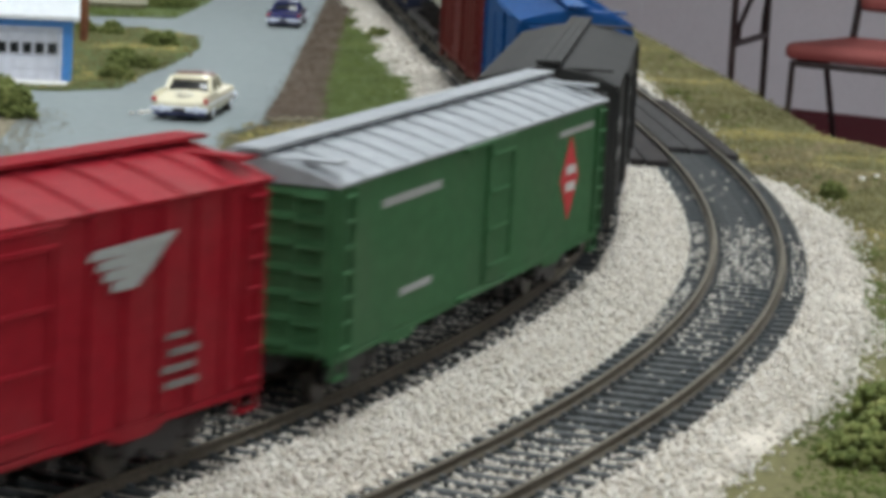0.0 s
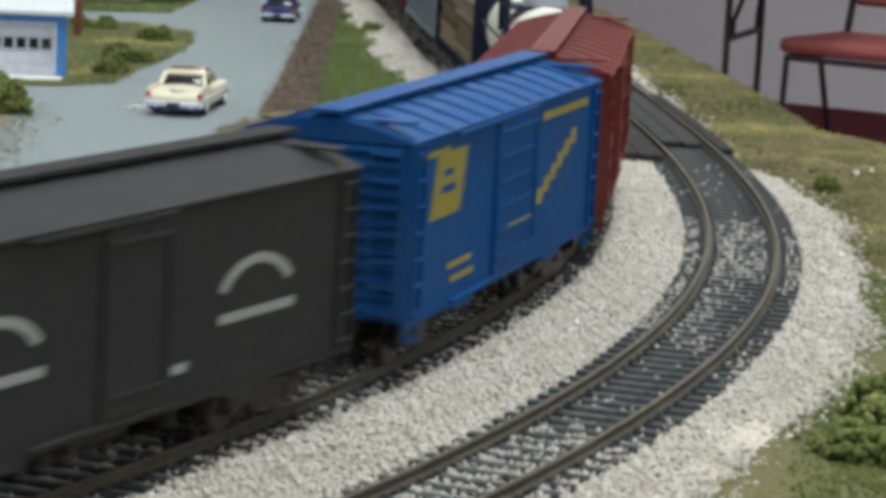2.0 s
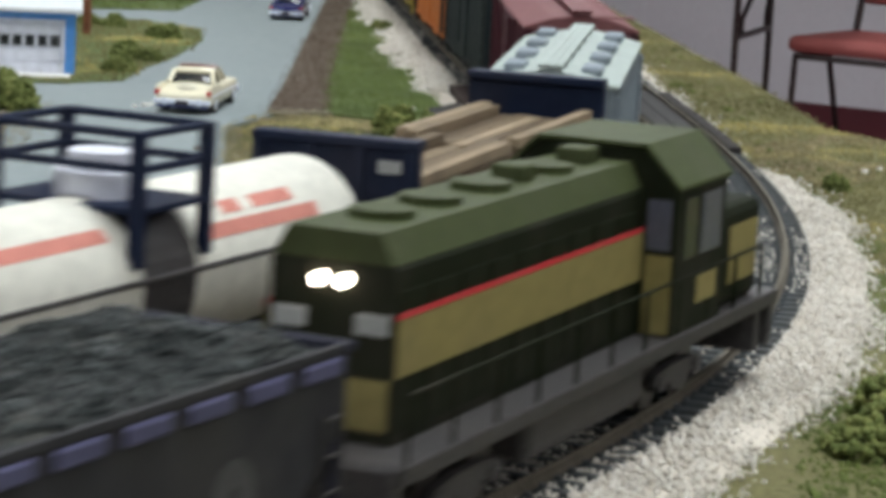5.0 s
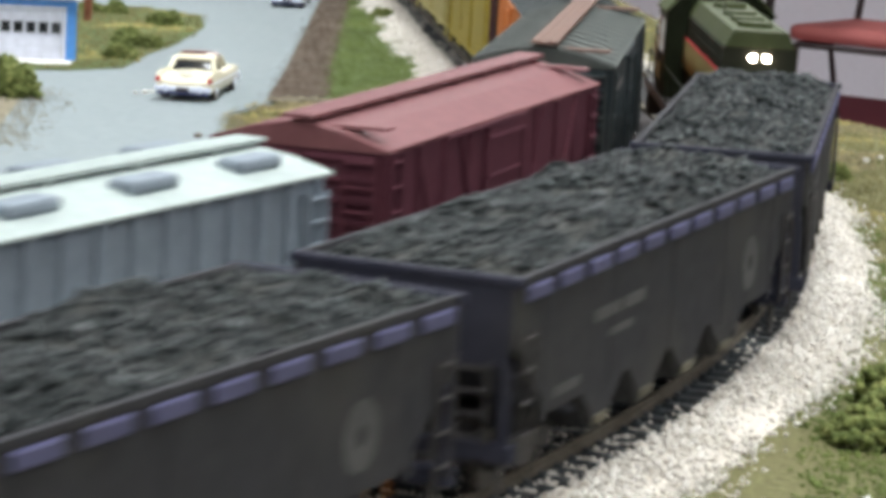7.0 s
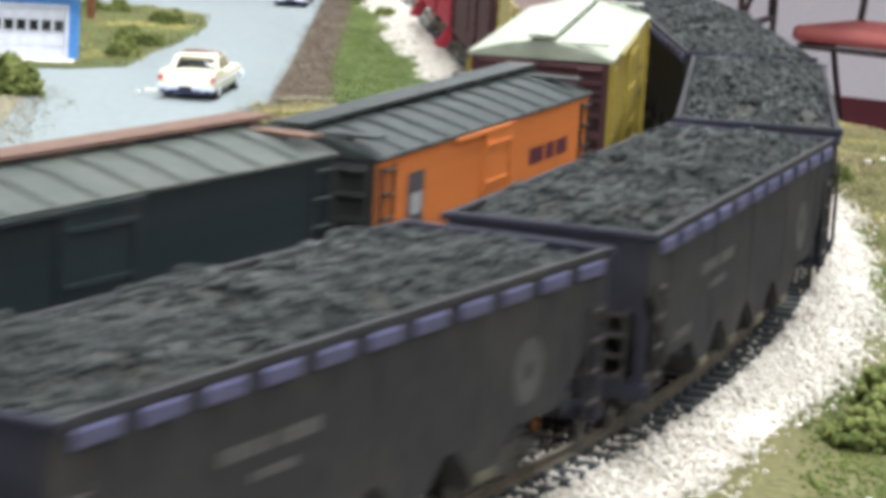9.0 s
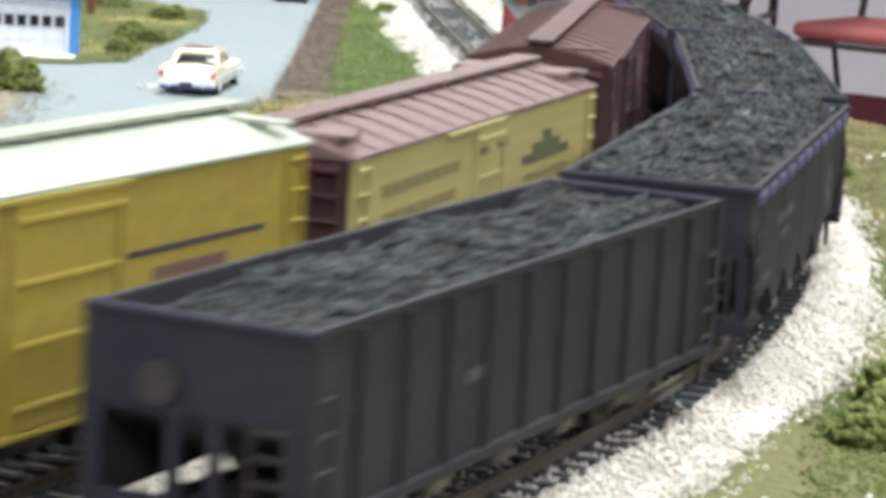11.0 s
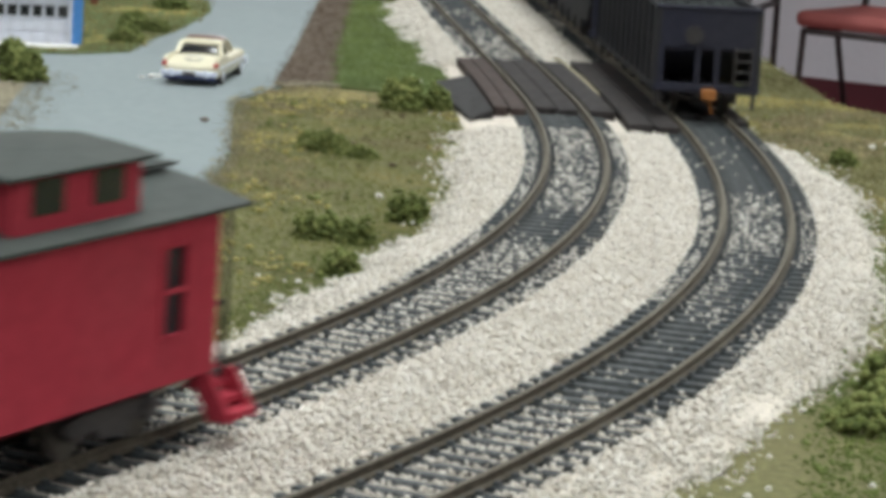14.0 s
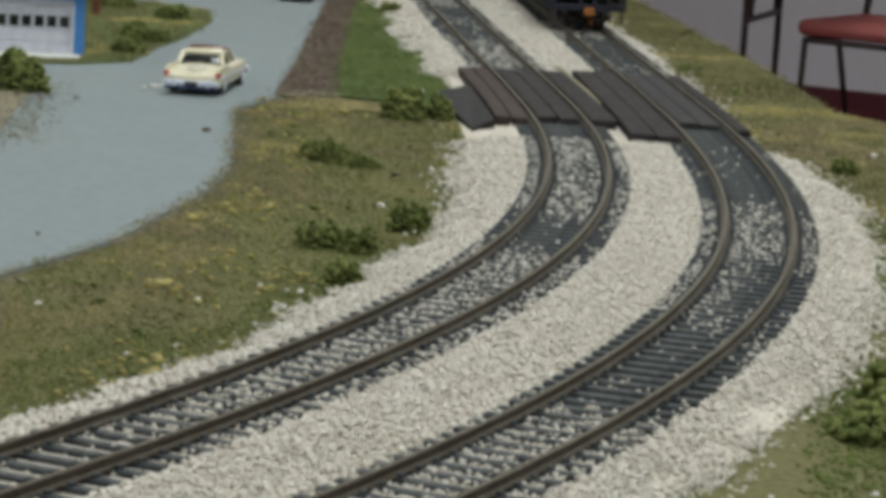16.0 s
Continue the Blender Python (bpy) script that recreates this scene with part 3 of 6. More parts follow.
crossing(INNER, 1064, ((-21.5, -10.4, 912, 2, "plank_brown"), (-7.2, 7.2, 916, 2, "plank"), (10.4, 19.2, 913, 1, "plank")),
         "weathered brown and black plank crossing panels beside the rails")
crossing(OUTER, 1074, ((-26.8, -10.4, 884, 2, "plank"), (-7.2, 7.2, 920, 2, "plank_grey"), (10.4, 15.2, 906, 1, "plank")),
         "dark grey plank crossing panels beside the outer rails")
bm = B()
s0, s1 = s_at_y(INNER, 1010), s_at_y(INNER, 908)
c = [on(INNER, s0, -21.8), on(INNER, s1, -21.8), on(INNER, s1, -29), on(INNER, s0, -35)]
lo = [bm.verts.new((float(x), float(y), -6.4)) for x, y, a in c]
hi = [bm.verts.new((float(c[i][0]), float(c[i][1]), (-0.9, -0.9, -4.2, -4.2)[i])) for i in range(4)]
bm.faces.new(lo)
bm.faces.new(hi)
for i in range(4):
    bm.faces.new((lo[i], lo[(i + 1) % 4], hi[(i + 1) % 4], hi[i]))
ob = tagged(part("crossing_ramp", bm, "plank_grey"), "dark grey ramp up to the plank crossing", "ramp", kind="structure")
ob.location.z = RAIL
bm = deck(B(), INNER, 975, 1095, 19.5, 22.4, -5, -1.4)
ob = tagged(part("crossing_apron", bm, "sand_base"), "narrow pale sandy strip between the two crossings", "pavement", kind="structure")
ob.location.z = RAIL


# ---- bushes ----
def bush(x, y, w, d, hgt, seed, label="clump of green foam foliage on the turf", zg=None):
    r = np.random.default_rng(seed)
    n = int(70 + w * d * hgt * 0.25)
    n = min(n, 900)
    k = int(r.integers(3, 6))
    g = Z_G if zg is None else zg
    th = empty("bush", label, "bush", "foam bushes")
    th.location = (x / 1000, y / 1000, RAIL + g / 1000)
    for q in range(k):
        cx, cy, cs = r.uniform(-0.28, 0.28) * w, r.uniform(-0.28, 0.28) * d, r.uniform(0.55, 1.0)
        m = n // k
        v = r.normal(size=(m, 3))
        v /= np.linalg.norm(v, axis=1)[:, None]
        rad = r.uniform(0.45, 1.0, m) ** 0.5
        p = np.c_[cx + v[:, 0] * rad * w * 0.32, cy + v[:, 1] * rad * d * 0.32, np.abs(v[:, 2]) * rad * hgt * cs]
        ob = new("foliage_clump", grains("foliage_clump", p, r.uniform(0.6, 1.4, m) * min(1.2, hgt / 9), "foliage", 0.9, seed * 7 + q))
        ob.parent = th
    return th


for i, (x, y, w, d, hg, zg) in enumerate([
        (-23, 618, 9, 9, 6, None), (-28, 668, 13, 9, 6, None), (-20, 664, 10, 8, 6, None), (-9, 700, 9, 8, 6.5, None),
        (-14, 935, 14, 14, 9, None), (-5, 940, 10, 10, 8, None), (-34, 822, 18, 14, 5, None), (-26, 812, 14, 10, 4, None),
        (122, 857, 11, 10, 6, None), (84, 500, 22, 30, 11, None), (94, 530, 24, 34, 10, None), (96, 486, 20, 24, 9, None), (-32, 1345, 14, 14, 6, -4.7), (-48, 1420, 9, 9, 4, -4.7),
        (-147, 948, 18, 18, 16, -4.7), (-153, 1290, 18, 15, 7, -4.7), (-165, 1292, 12, 12, 7, -4.7), (-125, 1240, 17, 14, 8.5, -4.7),
        (-127, 1090, 14, 13, 7, -4.7), (-131, 1150, 18, 16, 7.5, -4.7), (-121, 1140, 13, 12, 6, -4.7), (96, 1150, 12, 12, 3.5, None), (-140, 1470, 30, 20, 9, -4.7)]):
    grow = 1.3 if i < 8 else 1.0
    bush(x, y, w * (1.12 if i < 8 else 1.0), d, hg * grow, 50 + i, zg=zg)


# ---- chips on the road and verge ----
def pebble(x, y, size, material, label, seed, z):
    bm = B()
    bmesh.ops.create_icosphere(bm, subdivisions=1, radius=size)
    r = random.Random(seed)
    for v in bm.verts:
        v.co *= r.uniform(0.7, 1.2)
        v.co.z *= 0.6
    ob = tagged(part("pebble", bm, material), label, "pebble", "loose pebbles")
    ob.location = (x / 1000, y / 1000, RAIL + (z + size * 0.3) / 1000)


M["pale_stone"] = mat("pale_stone", (0.7, 0.68, 0.64), 0.9, vary=0.1)
for i, (x, y, sz, mt) in enumerate([(-105, 978, 1.6, "pale_stone"), (-103, 982, 1.2, "pale_stone"), (-108, 975, 1.1, "pale_stone"), (-76, 868, 1.5, "dirt_base"), (-97, 660, 0.8, "dirt_base")]):
    pebble(x, y, sz, mt, "small chip lying on the road", i, Z_G + 0.9)
for i, (x, y, sz) in enumerate([(-17, 735, 1.3), (-84, 575, 0.9), (-40, 610, 0.8), (-52, 590, 0.7), (-31, 606, 0.8), (52, 440, 0.9), (74, 452, 0.8), (56, 446, 0.7), (138, 900, 1.4), (144, 910, 1.2), (-60, 530, 0.7)]):
    pebble(x, y, sz, "pale_stone", "stray pale ballast stone on the turf", 40 + i, Z_G + 0.6)


# ---- buildings ----
def garage():
    M["blue_wall"] = paint("blue_clapboard_paint", (0.09, 0.27, 0.62), 0.6, 0.1)
    # Shade on the garage's right side and gable, put into the paint colour.
    M["shaded_wall"] = paint("shaded_side_paint", (0.16, 0.19, 0.24), 0.7, 0.1)
    M["garage_white"] = paint("white_door_paint", (0.62, 0.64, 0.72), 0.5, 0.08, (0.5, 0.5, 0.5))
    M["roof_pale"] = mat("pale_roof_sheet", (0.62, 0.65, 0.68), 0.7, scale=500, vary=0.08, coarse=30, dirt=0.2, dirt_color=(0.45, 0.47, 0.47))
    M["concrete"] = mat("white_concrete", (0.7, 0.7, 0.68), 0.8, scale=400, vary=0.08)
    g = empty("garage", "bright blue wooden garage with white sectional door, pale roof", "garage")
    g.matrix_basis = pose(-0.1415, 1.066, RAIL + (Z_G + 1.0) / 1000, 0, 0, 8)
    W, D, H = 66, 58, 24.5
    bm = B()
    # front wall with the door opening left out, as lapped boards
    z = 0.0
    while z < H:
        t = min(z + 2.0, H)
        for a, b in ((-W, -52.5), (-5.2, 0)):
            prism(bm, [(0, z), (-0.9, z), (-0.35, t), (0, t)], "x", a, b) if z < 20 else None
        if z >= 20:
            prism(bm, [(0, z), (-0.9, z), (-0.35, t), (0, t)], "x", -W, 0)
        z = t
    part("front_wall", bm, "blue_wall", g)
    part("side_wall", box(B(), -1.2, 0.2, 0.05, D, 0, H, 0.1), "shaded_wall", g, "blue side wall, coloured grey-blue as if in shade")
    part("side_wall", box(B(), -W, -W + 1.2, 0.05, D, 0, H, 0.1), "blue_wall", g)
    part("back_wall", box(B(), -W + 1.3, -1.3, D - 1.2, D, 0, H), "blue_wall", g)
    d = part("door", box(B(), -52.3, -5.4, 0.6, 1.2, 0, 19.8), "garage_white", g, "white sectional garage door with a row of small dark panes")
    for k in range(4):
        part("door_panel", box(B(), -52, -5.7, 0.1, 0.6, k * 4.95 + 0.25, k * 4.95 + 4.75, 0.15), "garage_white", d)
    for k in range(9):
        x = -47.4 + k * 4.75
        part("pane", box(B(), x, x + 3.5, -0.15, 0.08, 10.9, 15.0, 0.05), "glass", d)
    bm = B()
    for a in ((-54, -52.4, 0, 21), (-5.3, -3.9, 0, 21), (-54, -3.9, 19.9, 21.2)):
        box(bm, a[0], a[1], -1.1, -0.2, a[2], a[3], 0.15)
    part("door_frame", bm, "garage_white", g)
    bm = B()
    prism(bm, [(-3.5, H - 0.5), (-3.5, H + 1.0), (D / 2, H + 15), (D + 3, H + 1.0), (D + 3, H - 0.5), (D / 2, H + 13)], "x", -W - 3, 2.5)
    part("roof", bm, "roof_pale", g)
    bm = B()
    prism(bm, [(0.2, H), (D - 0.2, H), (D / 2, H + 12.5)], "x", -1.2, 0.1)
    part("gable", bm, "shaded_wall", g)
    part("apron", box(B(), -60, -1.5, -13, -0.5, -0.2, 0.8, 0.2), "concrete", g, "white concrete apron in front of the door")
    return g


garage()


def brown_post():
    M["brown_wood"] = mat("stained_brown_wood", (0.16, 0.06, 0.03), 0.7, scale=300, vary=0.3)
    th = empty("chimney_stack", "rust-brown brick chimney stack behind the garage", "chimney")
    th.location = (-0.1600, 1.243, RAIL + (Z_G + 1) / 1000)
    part("shaft", box(B(), -1.7, 1.7, -1.7, 1.7, 0, 62, 0.3), "brown_wood", th)
    part("cap", box(B(), -2.2, 2.2, -2.2, 2.2, 62, 64.5, 0.3), "brown_wood", th)
    return th


brown_post()


def house():
    M["cream_wall"] = paint("cream_siding", (0.5, 0.48, 0.37), 0.7, 0.1)
    h = empty("house", "pale cream clapboard house beyond the yard", "house")
    h.matrix_basis = pose(-0.154, 1.445, RAIL + (Z_G + 1) / 1000, 0, 0, 6)
    bm = B()
    z = 2.5
    while z < 60:
        prism(bm, [(0, z), (-0.9, z), (-0.3, z + 2.6), (0, z + 2.6)], "x", -120, 0)
        z += 2.6
    part("front_wall", bm, "cream_wall", h)
    part("side_wall", box(B(), -1.4, 0.4, 0.05, 90, 2.5, 62), "cream_wall", h)
    part("side_wall", box(B(), -120, -118.6, 0.05, 90, 2.5, 62), "cream_wall", h)
    part("foundation", box(B(), -119, -0.6, 0.4, 89, -1, 2.5), "sand_base", h)
    for x in (-100, -70, -35):
        w = part("window", box(B(), x, x + 14, -1.3, -0.2, 24, 46, 0.2), "garage_white", h)
        part("pane", box(B(), x + 1.4, x + 12.6, -1.5, -1.25, 25.4, 44.6), "glass", w)
    bm = B()
    prism(bm, [(-5, 60), (-5, 62), (45, 92), (95, 62), (95, 60), (45, 89)], "x", -125, 5)
    part("roof", bm, "plank", h)
    return h


house()


# ---- road vehicles ----
def sedan(name, label, body, roof, x, y, turn, scale=1.0, two_tone=True):
    car = empty(name, label, "car", "model cars")
    car.matrix_basis = pose(x / 1000, y / 1000, RAIL + (Z_G + 1.0) / 1000, 0, 0, turn) @ Matrix.Scale(scale, 4)
    # Bluish-white base at half metallic paints bright reflections into the chrome.
    M["chrome"] = M.get("chrome") or mat("chrome", (0.8, 0.85, 0.98), 0.28, 0.45, vary=0.03, dirt=0.05, bump=0)

    # nose along +y; tail towards -y: y, half width, lower edge, shoulder, crown
    def loft(stations, shape):
        bm = B()
        rings = []
        for st in stations:
            half = shape(*st[1:])
            ring = half + [(-px, pz) for px, pz in half[::-1] if px > 0.01]
            rings.append([bm.verts.new((px, st[0], pz)) for px, pz in ring])
        for p, q in zip(rings, rings[1:]):
            for k in range(len(p)):
                bm.faces.new((p[k], p[(k + 1) % len(p)], q[(k + 1) % len(p)], q[k]))
        bm.faces.new(rings[0])
        bm.faces.new(rings[-1][::-1])
        return bm

    def hull(hw, zb, zs, zt):
        return [(hw * 0.9, zb), (hw, zb + 1.4), (hw, zs - 1.6), (hw * 0.97, zs - 0.3), (hw * 0.9, zs), (hw * 0.8, zs * 0.7 + zt * 0.3), (hw * 0.4, zs * 0.15 + zt * 0.85), (0, zt)]
    bd = part("body", loft([(-30, 9.2, 3.8, 7.2, 6.8), (-28.6, 10.0, 3.0, 8.0, 7.7), (-25, 10.3, 2.7, 8.8, 8.6), (-19, 10.4, 2.6, 9.3, 9.8), (-13.5, 10.4, 2.5, 9.6, 10.8), (8, 10.4, 2.5, 9.6, 10.6),
                            (16, 10.2, 2.5, 9.4, 10.3), (26, 9.8, 2.8, 8.9, 9.4), (29.4, 9.0, 3.5, 7.4, 7.4)], hull), body, car)

    def pane(hw, z0, z1, lean):
        return [(hw, z0), (hw - lean, z1 - 0.8), (hw - lean - 1.2, z1 - 0.1), (0, z1)]
    gh = part("glasshouse", loft([(-14.8, 8.4, 9.2, 10.7, 0.2), (-12.6, 8.7, 9.2, 12.6, 0.9), (-9.6, 8.8, 9.2, 14.6, 1.7), (3.5, 8.8, 9.2, 14.6, 1.7), (8.6, 8.4, 9.2, 10.6, 0.2)], pane), "glass", car, "dark tinted windows")
    rf = part("roof", loft([(-11.2, 7.3, 13.6, 14.5, 0.3), (-9.4, 7.7, 13.9, 15.3, 0.4), (-3, 7.8, 14.0, 15.9, 0.4), (2.6, 7.7, 13.9, 15.5, 0.4), (4.4, 7.2, 13.6, 14.6, 0.3)], pane), body, car)
    shown = [bd, gh, rf]
    for sx in (-1, 1):
        for q in (((sx * 7.2, -10.6, 14.3), (sx * 8.3, -15.0, 10.0), 0.95), ((sx * 7.1, 3.8, 14.3), (sx * 8.3, 8.4, 10.2), 0.5), ((sx * 7.4, -3, 14.5), (sx * 8.9, -3, 9.8), 0.4)):
            part("pillar", rod(B(), *q, 8), body, car)
    if two_tone:
        shown.append(part("roof_panel", loft([(-7.4, 7.0, 15.0, 15.8, 0.3), (-3, 7.5, 15.0, 16.25, 0.4), (2.4, 7.4, 15.0, 15.9, 0.4), (3.6, 6.6, 14.6, 15.0, 0.3)], pane), roof, car, "dark brown roof panel"))
    for sx in (-1, 1):
        fin = part("tail_fin", prism(B(), [(-29.6, 6.6), (-28.6, 9.9), (-24, 10.5), (-10, 10.2), (-10, 8.6), (-26, 8.0)], "x", *sorted((sx * 8.9, sx * 10.3))), body, car)
        part("tail_lamp", rod(B(), (sx * 9.6, -30.3, 7.9), (sx * 9.6, -28.6, 7.9), 0.9, 12), "red_mark", fin, "round red tail lamp")
        part("side_trim", box(B(), *sorted((sx * 10.35, sx * 10.6)), -27, 26, 6.3, 6.9, 0.1), "chrome", car, "thin chrome side trim")
    rb = part("rear_bumper", box(B(), -10.6, 10.6, -31.4, -29.2, 3.6, 5.6, 0.7), "chrome", car, "bright chrome rear bumper")
    for sx in (-1, 1):
        part("bumper_guard", box(B(), sx * 6.4 - 0.7, sx * 6.4 + 0.7, -32, -31, 3.2, 6.2, 0.4), "chrome", rb)
    # Blue fringe and shade below the bumper, put in as a dark strip.
    part("valance", box(B(), -9.6, 9.6, -30.4, -29, 2.4, 3.7, 0.3), M["bumper_shade_blue"], car, "dark blue strip for the shade and blue fringe under the bumper")
    part("front_bumper", box(B(), -10.2, 10.2, 28.8, 30.6, 3.2, 5.6, 0.7), "chrome", car)
    part("number_plate", box(B(), -2.4, 2.4, -31.75, -31.3, 3.7, 5.3), "dark_mark", car)
    if two_tone:
        tilt = Matrix.Translation((0, -22.6, 9.45)) @ Matrix.Rotation(0.2, 4, "X")
        bm = B()
        bmesh.ops.create_uvsphere(bm, u_segments=24, v_segments=10, radius=3.2, matrix=tilt @ Matrix.Diagonal((1, 0.95, 0.22, 1)))
        bulge = part("spare_wheel_bulge", bm, body, car, "raised oval bulge on the boot lid")
        shown.append(bulge)
        bm = B()
        for k in range(24):
            p0, p1 = [tilt @ Vector((3.25 * math.cos(q), 3.1 * math.sin(q), 0.12)) for q in (k * math.pi / 12, (k + 1) * math.pi / 12)]
            rod(bm, p0, p1, 0.22, 5)
        part("bulge_ring", bm, "grey_mark", bulge)
        for sx in (-1.0, 1.0):
            part("boot_badge", box(B(), sx - 0.4, sx + 0.4, -23.9, -21.6, 9.7, 10.3, 0.1), "grey_mark", bulge)
    for ob in shown:
        for p in ob.data.polygons:
            p.use_smooth = len(p.vertices) < 6
    for sx in (-1, 1):
        for py in (-18, 18):
            w = part("wheel", rod(B(), (sx * 7.2, py, 3.4), (sx * 10.15, py, 3.4), 3.4, 20), "black", car)
            part("whitewall", rod(B(), (sx * 10.1, py, 3.4), (sx * 10.3, py, 3.4), 2.6, 18), "white", w)
            part("hub", rod(B(), (sx * 10.25, py, 3.4), (sx * 10.5, py, 3.4), 1.6, 16), "chrome", w)
    return car


M["bumper_shade_blue"] = mat("blue_shade_strip", (0.03, 0.04, 0.16), 0.4, vary=0.05, bump=0)
M["cream_paint"] = mat("cream_car_paint", (0.7, 0.66, 0.5), 0.25, scale=200, vary=0.04, dirt=0.05, bump=0)
M["roof_brown"] = mat("brown_car_roof", (0.12, 0.045, 0.04), 0.3, vary=0.05, bump=0)
M["navy_paint"] = mat("navy_car_paint", (0.015, 0.02, 0.09), 0.2, vary=0.05, dirt=0.05, bump=0)
sedan("sedan", "cream model saloon car with fins, brown roof, chrome bumper", "cream_paint", "roof_brown", -86.8, 987, -6, 0.94)
sedan("dark_sedan", "dark navy blue model car with a bright chrome rear bumper", "navy_paint", "navy_paint", -78.5, 1398, -2, 0.78, two_tone=False)


# ---- furniture beyond the layout ----
def stack_chair():
    M["red_vinyl"] = mat("dusky_red_upholstery", (0.31, 0.095, 0.085), 0.7, scale=250, vary=0.1, coarse=6, dirt=0.2, dirt_color=(0.22, 0.06, 0.06), bump=0.15)
    M["chair_steel"] = mat("dark_brown_steel", (0.035, 0.025, 0.025), 0.45, 0.4, vary=0.1)
    c = empty("stacking_chair", "dusky red upholstered stacking chair with dark steel legs", "chair")
    c.matrix_basis = pose(1.0, 8.1, 0, 0, 0, -33)
    # local: x along the front edge, y to the back, millimetres, floor at 0
    part("seat", box(B(), -12, 450, -15, 425, 448, 496, 20), "red_vinyl", c)
    bm = box(B(), 0, 440, -28, 28, -190, 210, 24)
    bk = part("backrest", bm, "red_vinyl", c)
    bk.matrix_basis = pose(0, 0.49, 0.76, -12)
    for x in (12, 428):
        bm = B()
        rod(bm, (x, 5, 440), (x - 6, -12, 0), 9, 10)
        part("front_leg", bm, "chair_steel", c)
        bm = B()
        rod(bm, (x, 225, 440), (x, 395, 0), 9, 10)
        part("back_leg", bm, "chair_steel", c)
        bm = B()
        rod(bm, (x, 395, 445), (x, 520, 900), 11, 10)
        part("back_post", bm, "chair_steel", c)
    bm = B()
    for y in (10, 400):
        rod(bm, (5, y, 436), (435, y, 436), 9, 8)
    for x in (12, 428):
        rod(bm, (x, 5, 436), (x, 410, 436), 9, 8)
    part("seat_frame", bm, "chair_steel", c)
    return c


stack_chair()


def folding_table():
    t = empty("folding_table", "folding table with dark steel legs standing near the wall", "table")
    t.matrix_basis = pose(0.826, 8.0, 0, 0, 0, 72)
    M["table_top"] = mat("grey_laminate", (0.4, 0.38, 0.36), 0.5, scale=200, vary=0.06)
    part("tabletop", box(B(), -120, 640, -250, 1500, 720, 742, 6), "table_top", t)
    for yy in (0, 1300):
        for x in (0, 470):
            bm = B()
            rod(bm, (x, yy, 0), (x, yy, 722), 10, 10)
            part("leg", bm, "chair_steel", t)
        bm = B()
        rod(bm, (0, yy, 488), (470, yy, 488), 10, 8)
        part("crossbar", bm, "chair_steel", t)
        for x, x2 in ((70, 400), (420, 470)):
            bm = B()
            rod(bm, (x, yy, 488), (x, yy, 535), 8, 8)
            rod(bm, (x, yy, 535), (x2 if x < 100 else 465, yy, 700 if x < 100 else 620), 8, 8)
            part("brace", bm, "chair_steel", t)
    return t


folding_table()
bm = box(B(), -35, 35, -4, 0, -57, 57, 2)
ob = tagged(part("wall_socket", bm, "wall"), "white wall socket plate", "socket")
ob.matrix_basis = Matrix.Translation((WA.x - WD.x * 0.70, WA.y - WD.y * 0.70, 0.366)) @ Matrix.Rotation(math.atan2(WD.y, WD.x), 4, "Z")


# ---- rolling stock ----
def truck(parent, x, z=0):
    t = part("bogie", box(B(), x - 9, x + 9, -4, 4, 5.6, 8.2, 0.5), "black", parent)
    for y in (-11.2, 11.2):
        bm = B()
        prism(bm, [(x - 14, 5.2), (x - 12.5, 6.8), (x - 5, 7.6), (x + 5, 7.6), (x + 12.5, 6.8), (x + 14, 5.2), (x + 10, 4.0), (x + 5.5, 4.6), (x + 3.5, 2.6), (x - 3.5, 2.6), (x - 5.5, 4.6), (x - 10, 4.0)], "y", y - 0.9, y + 0.9)
        for k in (-2.4, -0.8, 0.8, 2.4):
            rod(bm, (x + k, y, 3.0), (x + k, y, 7.0), 0.75, 8)
        for k in (-10, 10):
            box(bm, x + k - 2, x + k + 2, y - 1.4, y + 1.4, 3.6, 6.4, 0.4)
        part("side_frame", bm, "black", t)
    for k in (-10, 10):
        bm = B()
        for y in (-8.6, 8.6):
            rod(bm, (x + k, y - 1.0, 4.9), (x + k, y + 1.0, 4.9), 4.9, 20)
        rod(bm, (x + k, -10.5, 4.9), (x + k, 10.5, 4.9), 1.1, 8)
        part("wheelset", bm, "wheel", t)
    return t


def gear(car, L, rust=False):
    for sgn in (-1, 1):
        truck(car, sgn * (L / 2 - 24))
        bm = B()
        a, b = sorted((sgn * (L / 2 - 2), sgn * (L / 2 + 8.6)))
        box(bm, a, b, -1.3, 1.3, 7.2, 9.6, 0.4)
        k0, k1 = sorted((sgn * (L / 2 + 5.2), sgn * (L / 2 + 9.2)))
        box(bm, k0, k1, -2.3, 2.3, 6.6, 10.2, 0.6)
        rod(bm, (sgn * (L / 2 + 5), 0.6, 7), (sgn * (L / 2 + 6), 1.6, 2.2), 0.4, 6)
        part("coupler", bm, "rust" if rust else "black", car)


def bars(parent, rects, y, material, label="", lean=0.0, name="lettering"):
    """Thin raised bars on the side at y: x0, x1, z0, z1."""
    for x0, x1, z0, z1 in rects:
        s = 0.12 if y > 0 else -0.12
        bm = B()
        k = lean * (z1 - z0)
        prism(bm, [(x0, z0), (x1, z0), (x1 + k, z1), (x0 + k, z1)], "y", *sorted((y, y + s)))
        part(name, bm, material, parent, label)


